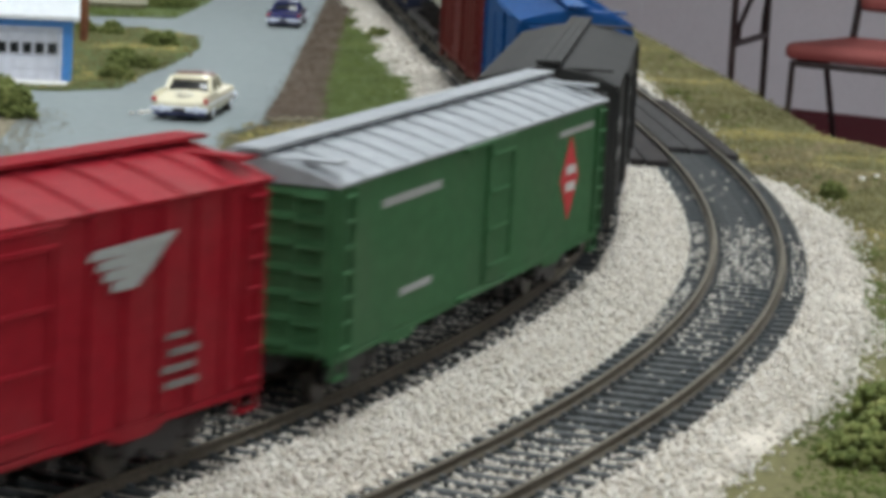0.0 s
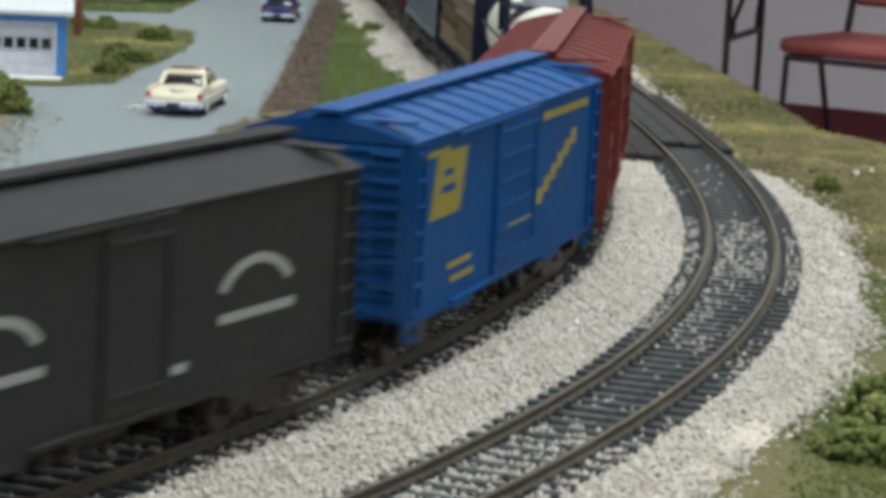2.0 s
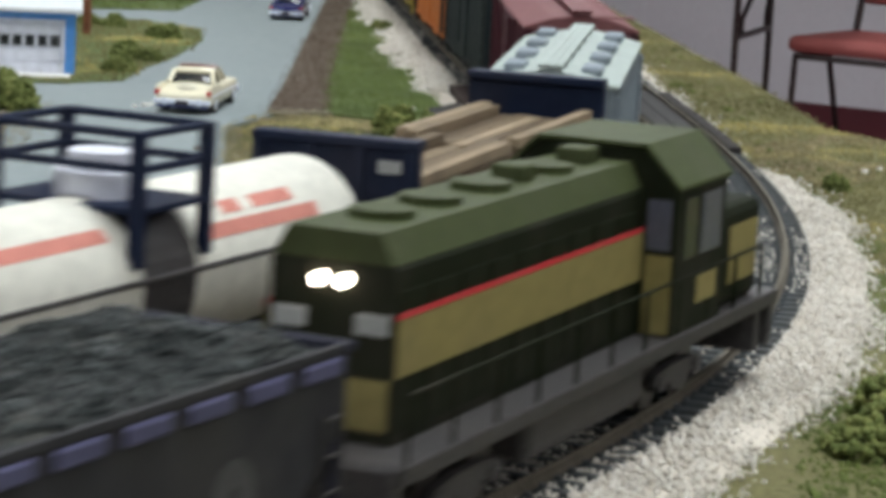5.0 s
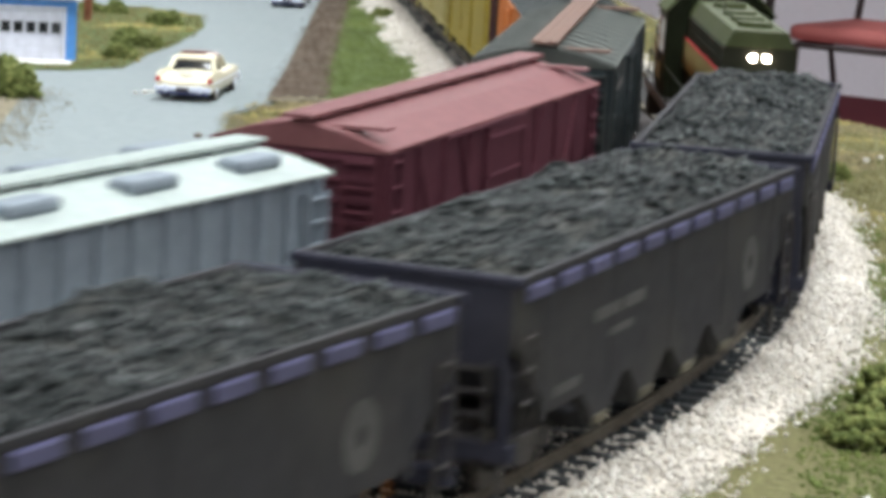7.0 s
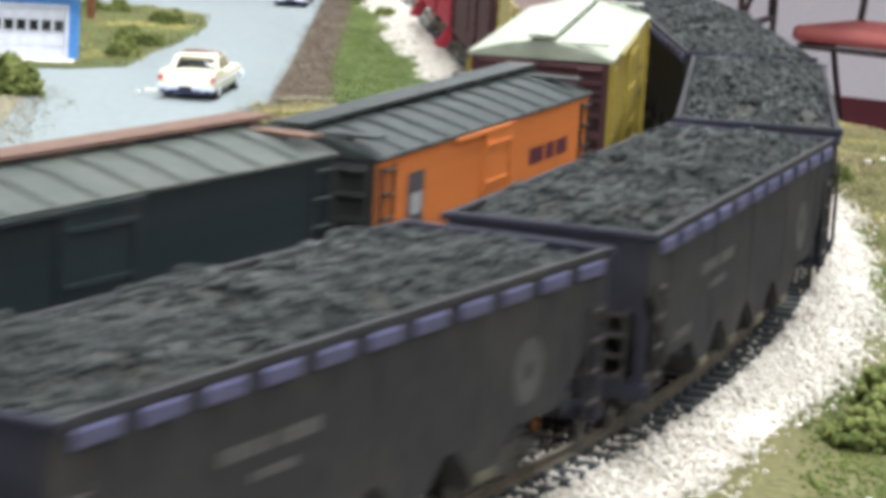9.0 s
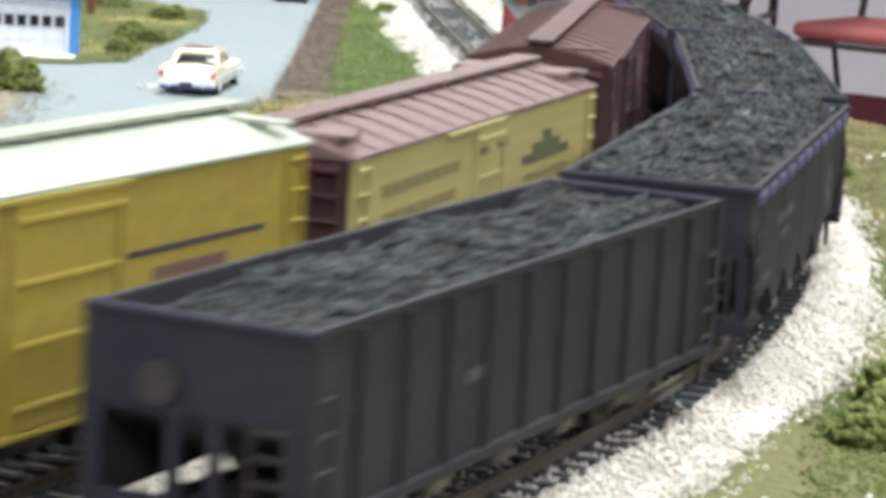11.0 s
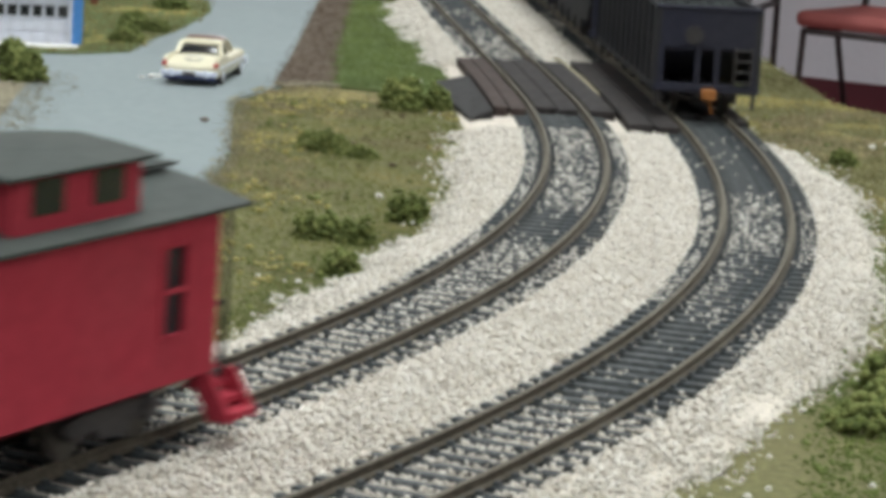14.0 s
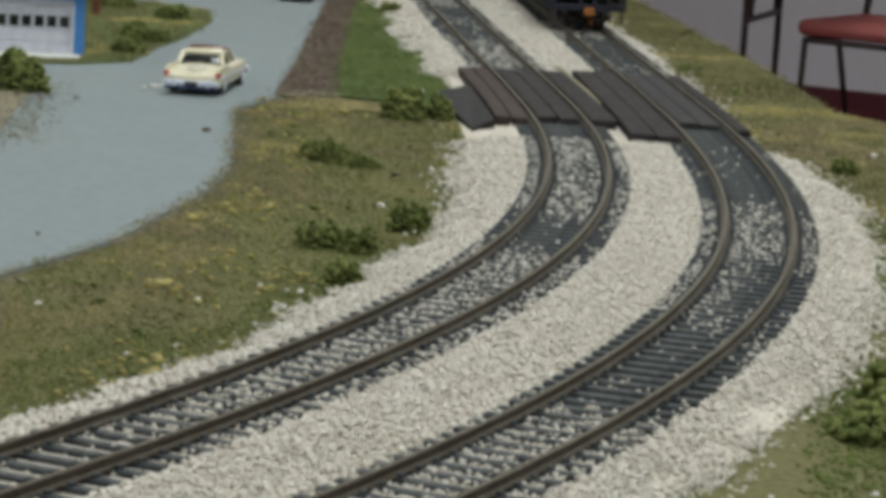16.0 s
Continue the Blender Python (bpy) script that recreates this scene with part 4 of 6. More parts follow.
def arc_mark(parent, cx, cz, r, y, material, a0=25, a1=155, w=1.6, wide=1.0):
    bm = B()
    pts = [(cx + r * wide * math.cos(radians(a)), cz + r * math.sin(radians(a))) for a in np.linspace(a0, a1, 14)]
    pin = [(cx + (r - w) * wide * math.cos(radians(a)), cz + (r - w) * math.sin(radians(a))) for a in np.linspace(a1, a0, 14)]
    vs = [bm.verts.new((x, y + 0.12, z)) for x, z in pts + pin]
    lo = [bm.verts.new((x, y, z)) for x, z in pts + pin]
    n = 14
    for i in range(n - 1):
        q = (i, i + 1, 2 * n - 2 - i, 2 * n - 1 - i)
        bm.faces.new([vs[k] for k in q])
    for i in range(2 * n):
        bm.faces.new((vs[i], vs[(i + 1) % (2 * n)], lo[(i + 1) % (2 * n)], lo[i]))
    part("emblem", bm, material, parent)


def roof_mesh(L, W, eave, peak, over=0.6, ribs=10, walk=True):
    bm = B()
    h = W / 2 + over
    prism(bm, [(-h, eave - 0.6), (h, eave - 0.6), (h, eave), (h * 0.5, eave + (peak - eave) * 0.62), (0, peak), (-h * 0.5, eave + (peak - eave) * 0.62), (-h, eave)], "x", -L / 2 - 0.4, L / 2 + 0.4)
    return bm


def roof_ribs(parent, material, L, W, eave, peak, over, ribs):
    """Standing seams across both slopes of a roof."""
    h = W / 2 + over
    for sg in (-1, 1):
        o = [(sg * h * 0.98, eave + 0.02), (sg * h * 0.5, eave + (peak - eave) * 0.62), (sg * 1.5, peak - 0.1)]
        me = mesh_of("roof_rib", prism(B(), o + [(u, v + 0.4) for u, v in o][::-1], "x", -0.45, 0.45), material)
        pieces("roof_rib", me, parent, [(-L / 2 + 1.5 + (L - 3) * i / ribs, 0, 0) for i in range(ribs + 1)])


def boxcar(spec):
    L, W, eave, peak, sill = spec["L"], 33.2, spec["eave"], spec["peak"], spec.get("sill", 11.0)
    body, roof, end = spec["body"], spec.get("roof", spec["body"]), spec.get("end", spec["body"])
    car = empty(spec["name"], spec["label"], "freight car", spec["group"])
    h = W / 2
    bm = box(B(), -L / 2 + 0.6, L / 2 - 0.6, -h, h, sill, eave - 0.5, 0.25)
    style = spec.get("side", "plain")
    extra = []
    if style == "brace":
        dw = spec.get("door", 22) / 2
        for sg in (-1, 1):
            for a, b in ((-L / 2 + 18, -L / 2 + 34), (L / 2 - 18, L / 2 - 34), (-dw - 16, -dw - 2), (dw + 16, dw + 2)):
                y0, y1 = sorted((sg * h, sg * (h + 0.7)))
                extra.append(("brace", prism(B(), [(a - 0.9, eave - 1), (a + 0.9, eave - 1), (b + 0.9, sill + 1), (b - 0.9, sill + 1)], "y", y0, y1)))
    # side sill with cut-up tabs
    for sg in (-1, 1):
        y0, y1 = sorted((sg * (h - 1.2), sg * (h + 0.15)))
        extra.append(("side_sill", B()))
        prism(extra[-1][1], [(-L / 2 + 0.6, sill), (L / 2 - 0.6, sill), (L / 2 - 0.6, sill - 1.2), (L / 2 - 30, sill - 1.2), (L / 2 - 34, sill - 2.6), (L / 2 - 44, sill - 2.6), (L / 2 - 47, sill - 1.2), (-L / 2 + 47, sill - 1.2), (-L / 2 + 44, sill - 2.6), (-L / 2 + 34, sill - 2.6), (-L / 2 + 30, sill - 1.2), (-L / 2 + 0.6, sill - 1.2)], "y", y0, y1)
    shell = part("body", bm, body, car)
    for nm, piece in extra:
        part(nm, piece, body, shell)
    dw0, dx0 = spec.get("door", 22) / 2, spec.get("door_x", 0)
    if style in ("rib", "brace"):
        n = spec.get("ribs", 11)
        me = mesh_of("rib", box(B(), -0.7, 0.7, -0.1, 0.65, sill + 0.5, eave - 1, 0.15), body)
        xs = [-L / 2 + 3 + (L - 6) * i / (n - 1) for i in range(n)]
        pieces("rib", me, shell, [(x, h if sg > 0 else -h - 0.55, 0) for x in xs if abs(x - dx0) > dw0 for sg in (-1, 1)])
    if style == "board":
        me = mesh_of("board", box(B(), 0, 1.7, -0.1, 0.22, sill + 0.4, eave - 0.8), body)
        xs = np.arange(-L / 2 + 1, L / 2 - 2, 2.0)
        pieces("board", me, shell, [(x, h if sg > 0 else -h - 0.12, 0) for x in xs for sg in (-1, 1)])
    for sg in (-1, 1):
        bm = B()
        x0 = sg * (L / 2 - 0.6)
        box(bm, *sorted((x0, x0 + sg * 0.3)), -h + 0.4, h - 0.4, sill, eave - 0.2)
        prism(bm, [(-h + 0.4, eave - 0.3), (h - 0.4, eave - 0.3), (0, peak - 0.6)], "x", *sorted((x0, x0 + sg * 0.6)))
        ew = part("end_wall", bm, end, car)
        n = spec.get("corr", 9)
        me = mesh_of("end_rib", rod(B(), (0, -h + 2, 0), (0, h - 2, 0), 0.95, 8), end)
        pieces("end_rib", me, ew, [(x0 + sg * 0.3, 0, sill + 2 + (eave - sill - 4) * i / max(1, n - 1)) for i in range(n)])
    rf = part("roof", roof_mesh(L, W, eave, peak, spec.get("over", 0.6)), roof, car, spec.get("roof_label", ""))
    if spec.get("roof_ribs", 11):
        roof_ribs(rf, roof, L, W, eave, peak, spec.get("over", 0.6), spec.get("roof_ribs", 11))
    wk = spec.get("walk", roof)
    bm = B()
    for k in (-1.7, 0, 1.7):
        box(bm, -L / 2 - 2, L / 2 + 2, k * 1.25 - 0.95, k * 1.25 + 0.95, peak + 0.5, peak + 1.2)
    for i in range(8):
        x = -L / 2 + 4 + (L - 8) * i / 7
        box(bm, x - 0.5, x + 0.5, -3, 3, peak - 0.3, peak + 0.5)
    for sg in (-1, 1):
        x = sg * (L / 2 - 5)
        box(bm, x - 2.2, x + 2.2, *sorted((2.0, 15.5)), eave + (peak - eave) * 0.62 + 0.4, eave + (peak - eave) * 0.62 + 1.0)
    part("roofwalk", bm, wk, car, spec.get("walk_label", ""))
    dw = spec.get("door", 22)
    dx = spec.get("door_x", 0)
    for sg in (-1, 1):
        bm = box(B(), dx - dw / 2, dx + dw / 2, *sorted((sg * h, sg * (h + 0.9))), sill + 0.6, eave - 1.6, 0.2)
        d = part("door", bm, spec.get("door_mat", body), car)
        nr = spec.get("door_ribs", 4)
        me = mesh_of("door_rib", box(B(), dx - dw / 2 + 1, dx + dw / 2 - 1, -0.1, 0.4, -0.5, 0.5, 0.15), spec.get("door_mat", body))
        pieces("door_rib", me, d, [(0, h + 0.9 if sg > 0 else -h - 1.2, sill + 4 + (eave - sill - 8) * i / max(1, nr - 1)) for i in range(nr)])
        for z in (sill - 0.2, eave - 1.2):
            part("door_track", box(B(), dx - dw / 2 - 1, dx + dw * 1.5, *sorted((sg * h, sg * (h + 1.1))), z - 0.35, z + 0.55, 0.15), spec.get("door_mat", body), car)
        bm = B()
        rod(bm, (dx - dw / 2 + 2.5, sg * (h + 1.4), sill + 5), (dx - dw / 2 + 2.5, sg * (h + 1.4), eave - 4), 0.3, 6)
        part("lock_rod", bm, spec.get("door_mat", body), d)
        # ladders at both ends of the side
        for e in (-1, 1):
            bm = B()
            xa = e * (L / 2 - 1.8)
            xb = e * (L / 2 - 7.6)
            for i in range(7):
                z = sill + 1.5 + (eave - sill - 4) * i / 6
                rod(bm, (xa, sg * (h + 0.75), z), (xb, sg * (h + 0.75), z), 0.38, 6)
            for xx in (xa, xb):
                box(bm, xx - 0.25, xx + 0.25, *sorted((sg * h, sg * (h + 0.8))), sill + 0.5, eave - 1.5)
            box(bm, *sorted((xa, xb)), *sorted((sg * (h - 1), sg * (h + 0.4))), sill - 4.2, sill - 3.6)
            for xx in (xa, xb):
                box(bm, xx - 0.3, xx + 0.3, *sorted((sg * (h - 0.6), sg * (h + 0.1))), sill - 4.2, sill)
            part("ladder", bm, spec.get("ladder", body), car)
    # end ladders and brake wheel on the viewer's end
    for sg in (-1, 1):
        bm = B()
        for i in range(7):
            z = sill + 1.5 + (eave - sill - 4) * i / 6
            rod(bm, (sg * (L / 2 + 1.0), h - 1.5, z), (sg * (L / 2 + 1.0), h - 7.5, z), 0.38, 6)
        for yy in (h - 1.5, h - 7.5):
            rod(bm, (sg * (L / 2 + 1.0), yy, sill + 0.5), (sg * (L / 2 + 1.0), yy, eave - 2), 0.35, 6)
        part("end_ladder", bm, spec.get("ladder", end), car)
    bm = B()
    rod(bm, (L / 2 + 1.2, -6, eave - 8), (L / 2 + 2.0, -6, eave - 8), 3.0, 16)
    part("brake_wheel", bm, end, car)
    bm = box(B(), -L / 2 + 4, L / 2 - 4, -5, 5, 6.8, sill, 0.3)
    rod(bm, (-12, 6, 5.5), (2, 6, 5.5), 2.2, 10)
    box(bm, 8, 14, 4, 9, 4, 7.5, 0.4)
    for x in (-28, -14, 14, 28):
        box(bm, x - 0.7, x + 0.7, -h + 1.2, h - 1.2, 6.9, sill)
    part("underframe", bm, "black", car)
    gear(car, L)
    return car


INNER_STOCK, OUTER_STOCK = [], []
G1 = "cars of the mixed goods train"
P = {
    "red": paint("signal_red_paint", (0.25, 0.011, 0.02), 0.6),
    "green": paint("rail_green_paint", (0.046, 0.126, 0.056), 0.6),
    "silver": paint("silver_roof_paint", (0.3, 0.32, 0.34), 0.6, 0.35, (0.16, 0.175, 0.18)),
    "charcoal": paint("charcoal_paint", (0.037, 0.038, 0.038), 0.7, 0.25, (0.06, 0.058, 0.054)),
    "blue": paint("bright_blue_paint", (0.008, 0.072, 0.235), 0.6),
    "oxide": paint("red_oxide_paint", (0.14, 0.027, 0.024), 0.6, 0.4, (0.17, 0.07, 0.06)),
    "maroon": paint("maroon_paint", (0.078, 0.026, 0.036), 0.6, 0.4, (0.12, 0.04, 0.05)),
    "maroon_roof": paint("faded_maroon_roof", (0.165, 0.07, 0.074), 0.6, 0.3, (0.2, 0.09, 0.085)),
    "pitch": paint("dark_bottle_green_paint", (0.021, 0.029, 0.032), 0.6),
    "lead": paint("lead_grey_roof", (0.068, 0.077, 0.071), 0.6, 0.45, (0.1, 0.1, 0.09)),
    "orange": paint("orange_paint", (0.52, 0.165, 0.045), 0.6),
    "slate": paint("slate_roof", (0.035, 0.042, 0.042), 0.6, 0.3, (0.07, 0.075, 0.07)),
    "mustard": paint("mustard_paint", (0.32, 0.25, 0.055), 0.5, 0.2, (0.28, 0.2, 0.06)),
    "celadon": paint("pale_green_grey_roof", (0.32, 0.35, 0.28), 0.55, 0.3, (0.3, 0.32, 0.27)),
    "yellow": paint("reefer_yellow_paint", (0.4, 0.345, 0.145), 0.5, 0.15, (0.4, 0.33, 0.14)),
    "rose": paint("faded_rose_brown_roof", (0.165, 0.115, 0.108), 0.65, 0.35, (0.2, 0.16, 0.145)),
    "brown": paint("dark_brown_paint", (0.07, 0.034, 0.038), 0.55, 0.25, (0.14, 0.08, 0.07)),
    "brown_roof": paint("brown_roof_paint", (0.085, 0.047, 0.042), 0.6, 0.25, (0.12, 0.08, 0.07)),
    "tan_walk": paint("bare_wood_roofwalk", (0.16, 0.1, 0.08), 0.7),
    "pale_grey": paint("pale_blue_grey_paint", (0.2, 0.235, 0.27), 0.6, 0.55, (0.12, 0.135, 0.15)),
    "mint": paint("pale_mint_roof", (0.33, 0.38, 0.36), 0.6, 0.3, (0.25, 0.28, 0.27)),
    "tank_white": paint("tank_white_paint", (0.68, 0.67, 0.6), 0.6, 0.25, (0.5, 0.48, 0.42)),
    "navy": paint("dark_navy_paint", (0.012, 0.018, 0.04), 0.6),
    "lumber": mat("raw_lumber", (0.1, 0.068, 0.04), 0.9, scale=400, vary=0.3, island="object", second=(0.29, 0.225, 0.15), coarse=80, dirt=0.5, dirt_color=(0.1, 0.08, 0.06), bump=0.5),
    "hopper": paint("grimy_black_hopper_paint", (0.037, 0.037, 0.041), 0.75, 0.45, (0.066, 0.063, 0.056)),
    "faint": paint("faint_grey_mark", (0.085, 0.085, 0.085), 0.7, 0.6, (0.04, 0.04, 0.04)),
    "violet": paint("pale_violet_panel", (0.085, 0.085, 0.15), 0.6, 0.5, (0.06, 0.06, 0.08)),
    "worn_white": paint("worn_pale_lettering", (0.2, 0.185, 0.18), 0.7, 0.6, (0.1, 0.07, 0.07)),
    "hopper_blue": paint("blue_black_end_paint", (0.03, 0.031, 0.046), 0.7, 0.35, (0.05, 0.048, 0.05)),
    "faded_letter": paint("faded_olive_lettering", (0.2, 0.17, 0.085), 0.7, 0.5, (0.3, 0.26, 0.12)),
    "olive_emblem": paint("dark_olive_emblem", (0.1, 0.1, 0.065), 0.7, 0.4, (0.2, 0.18, 0.1)),
    "dusty": paint("dusty_tan_edge", (0.13, 0.12, 0.09), 0.8, 0.5, (0.05, 0.045, 0.04)),
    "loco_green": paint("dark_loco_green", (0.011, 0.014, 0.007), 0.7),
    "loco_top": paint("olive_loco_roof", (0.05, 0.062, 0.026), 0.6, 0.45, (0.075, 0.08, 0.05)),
    "gold": paint("dull_gold_band", (0.24, 0.2, 0.08), 0.5),
    "cab_red": paint("caboose_red_paint", (0.34, 0.036, 0.055), 0.6, 0.12),
    "cab_roof": paint("grey_green_caboose_roof", (0.06, 0.068, 0.064), 0.65, 0.3, (0.1, 0.105, 0.095)),
}


def stock(far_s, car, L):
    """far_s: where the far end of the body is on the inner line at the start."""
    INNER_STOCK.append((car, far_s + L / 2, L))


h2 = 16.6
c = boxcar(dict(name="boxcar", label="bright red boxcar with a white winged emblem on its side", group=G1, L=146, eave=45.6, peak=50.2, body=P["red"], side="rib", ribs=15, corr=8))
bm = B()
for k, (w, zz) in enumerate(((12, 38.2), (9.5, 36.4), (7, 34.6), (4, 32.8))):
    prism(bm, [(-28 - w, zz), (-28 + w * 0.8, zz), (-28 + w * 0.7, zz + 1.4), (-28 - w - 3, zz + 2.2)], "y", h2 + 0.75, h2 + 0.95)
part("emblem", bm, "grey_mark", c)
bars(c, [(-51, -41, 15, 16.2), (-50, -40, 17.6, 18.8), (-51, -42, 20.2, 21.4), (-48, -41, 23, 24)], h2 + 0.75, P["worn_white"])
stock(2848, c, 146)
c = boxcar(dict(name="refrigerator_car", label="mid green refrigerator car with silver roof, red diamond emblem", group=G1, L=180, eave=42, peak=46.2, body=P["green"], roof=P["silver"], walk=P["silver"], corr=7, door=17, door_x=-6, roof_ribs=15))
bm = B()
prism(bm, [(-69, 26.5), (-61.5, 36), (-54, 26.5), (-61.5, 17)], "y", h2, h2 + 0.15)
part("emblem", bm, "red_mark", c, "red diamond emblem")
bars(c, [(-66, -58.5, 27.4, 29.4), (-66, -58.5, 23.6, 25.6)], h2 + 0.15, "white", lean=0.3)
bars(c, [(-80, -52, 36.4, 37.8), (32, 66, 35, 36.6), (36, 54, 17, 18.4)], h2, "grey_mark")
stock(2647, c, 180)
c = boxcar(dict(name="boxcar", label="charcoal grey boxcar with grey arched emblems, plain sides", group=G1, L=148, eave=43, peak=47.2, body=P["charcoal"], door=20, corr=8, roof_ribs=0, door_ribs=2))
for cx in (-38, 38):
    arc_mark(c, cx, 23.5, 8.5, h2, "grey_mark", wide=1.6)
    bars(c, [(cx - 13, cx + 12, 21.4, 23)], h2, "grey_mark")
bars(c, [(45, 64, 11, 12.2), (-16, -10, 15.5, 17)], h2, "grey_mark")
stock(2482, c, 148)
c = boxcar(dict(name="boxcar", label="bright blue boxcar with yellow panel and slanting yellow lettering", group=G1, L=146, eave=45, peak=49, body=P["blue"], corr=12, door=30, door_ribs=6, roof_ribs=12))
bars(c, [(40, 60, 28.5, 41)], h2, "yellow_mark", lean=-0.35, name="emblem")
bars(c, [(44, 53, 33.2, 34.6), (46, 52, 36.4, 37.6)], h2 + 0.12, P["blue"], lean=-0.35)
for k in range(6):
    bars(c, [(-24 - k * 5.5, -19.5 - k * 5.5, 22 + k * 2.1, 25.4 + k * 2.1)], h2, "yellow_mark", lean=-0.3)
bars(c, [(-62, -22, 40.2, 41.9), (48, 66, 40.8, 42), (28, 44, 14.5, 15.7), (30, 46, 17.4, 18.6)], h2, "yellow_mark")
bars(c, [(-13, 6, 19.6, 21.2)], h2 + 0.95, "yellow_mark")
stock(2316, c, 146)
c = boxcar(dict(name="boxcar", label="weathered red oxide boxcar with vertical ribs and pale lettering", group=G1, L=148, eave=44.4, peak=48.5, body=P["oxide"], side="rib", ribs=12, corr=8, door=26, roof_ribs=11))
bars(c, [(-64, -60, 33, 36.5), (-57, -53, 33, 36.5), (-50, -46, 33, 36.5), (-64, -60, 26.5, 30), (-57.5, -54, 26.5, 30), (-51, -47, 26.5, 30), (-44, -40, 26.5, 30), (-37, -33.5, 26.5, 30), (-53, -49, 20, 24), (48, 60, 24, 27.5), (48, 60, 19, 22), (48, 60, 12, 13.5), (48, 60, 14.5, 16)], h2 + 0.3, "grey_mark")
stock(2154, c, 148)


def tank_car():
    L = 144
    car = empty("tank_car", "white tank car with black centre band and railed platform", "freight car", G1)
    bm = B()
    rod(bm, (-L / 2 + 6, 0, 29.0), (L / 2 - 6, 0, 29.0), 13.7, 40)
    for sg in (-1, 1):
        bmesh.ops.create_uvsphere(bm, u_segments=32, v_segments=16, radius=13.7, matrix=Matrix.Translation((sg * (L / 2 - 6), 0, 29.0)) @ Matrix.Diagonal((0.28, 1, 1, 1)))
    b = part("tank", bm, P["tank_white"], car)
    for p in b.data.polygons:
        p.use_smooth = len(p.vertices) < 6
    bm = B()
    rod(bm, (-8, 0, 29.0), (8, 0, 29.0), 13.95, 40)
    part("centre_band", bm, "black", car, "black centre band round the tank")
    bm = B()
    for sg in (-1, 1):
        rod(bm, (-L / 2 + 3, sg * 14.6, 31), (L / 2 - 3, sg * 14.6, 31), 0.55, 6)
        for x in (-56, -20, 20, 56):
            rod(bm, (x, sg * 12.8, 31), (x, sg * 14.6, 31), 0.4, 6)
    part("grab_rail", bm, "black", car, "dark rail along the tank")
    bm = B()
    rod(bm, (0, 0, 41), (0, 0, 46.5), 7.5, 24)
    rod(bm, (0, 0, 46.5), (0, 0, 49.5), 5.5, 20)
    part("dome", bm, "garage_white", car, "pale domed hatch")
    deck = part("platform", box(B(), -11, 11, -14, 14, 41.4, 42.4, 0.2), P["navy"], car, "dark navy railed platform")
    for x in (-10.4, 10.4):
        for y in (-13.4, 13.4):
            part("post", box(B(), x - 1.1, x + 1.1, y - 1.1, y + 1.1, 33, 54.5, 0.2), P["navy"], deck)
    for z in (48.5, 54):
        for y in (-13.4, 13.4):
            part("rail", rod(B(), (-10.4, y, z), (10.4, y, z), 0.7, 6), P["navy"], deck)
        for x in (-10.4, 10.4):
            part("rail", rod(B(), (x, -13.4, z), (x, 13.4, z), 0.7, 6), P["navy"], deck)
    bm = box(B(), -L / 2, L / 2, -4, 4, 8.5, 12.5, 0.3)
    for sg in (-1, 1):
        part("end_deck", box(B(), *sorted((sg * (L / 2 - 16), sg * L / 2)), -13.8, 13.8, 11.2, 12.6, 0.3), "black", car)
        part("running_board", box(B(), -L / 2 + 2, L / 2 - 2, *sorted((sg * 14, sg * 16.5)), 9.4, 12.2, 0.3), "black", car)
    for x in (-45, -15, 15, 45):
        part("cradle", prism(B(), [(-13, 17), (13, 17), (10, 9), (-10, 9)], "x", x - 1.2, x + 1.2), "black", car)
    part("underframe", bm, "black", car)
    for x0, x1, a in ((14, 46, 38), (-46, -32, 40), (-28, -22, 40), (-52, -12, 24)):
        bm = B()
        r = 13.8
        th0, th1 = radians(a), radians(a + 11)
        for t0, t1 in ((th0, th1),):
            vs = [(x0, r * math.cos(t0), 29.0 + r * math.sin(t0)), (x1, r * math.cos(t0), 29.0 + r * math.sin(t0)), (x1, r * math.cos(t1), 29.0 + r * math.sin(t1)), (x0, r * math.cos(t1), 29.0 + r * math.sin(t1))]
            vi = [(x, y * 0.985, 29.0 + (z - 29.0) * 0.985) for x, y, z in vs]
            av, bv = [bm.verts.new(v) for v in vs], [bm.verts.new(v) for v in vi]
            bm.faces.new(av)
            for k in range(4):
                bm.faces.new((av[k], av[(k + 1) % 4], bv[(k + 1) % 4], bv[k]))
        part("lettering", bm, M["faded_red"], car, "faded red lettering bar")
    gear(car, L)
    return car


M["faded_red"] = paint("faded_red_mark", (0.55, 0.22, 0.18), 0.6)
stock(1978, tank_car(), 144)


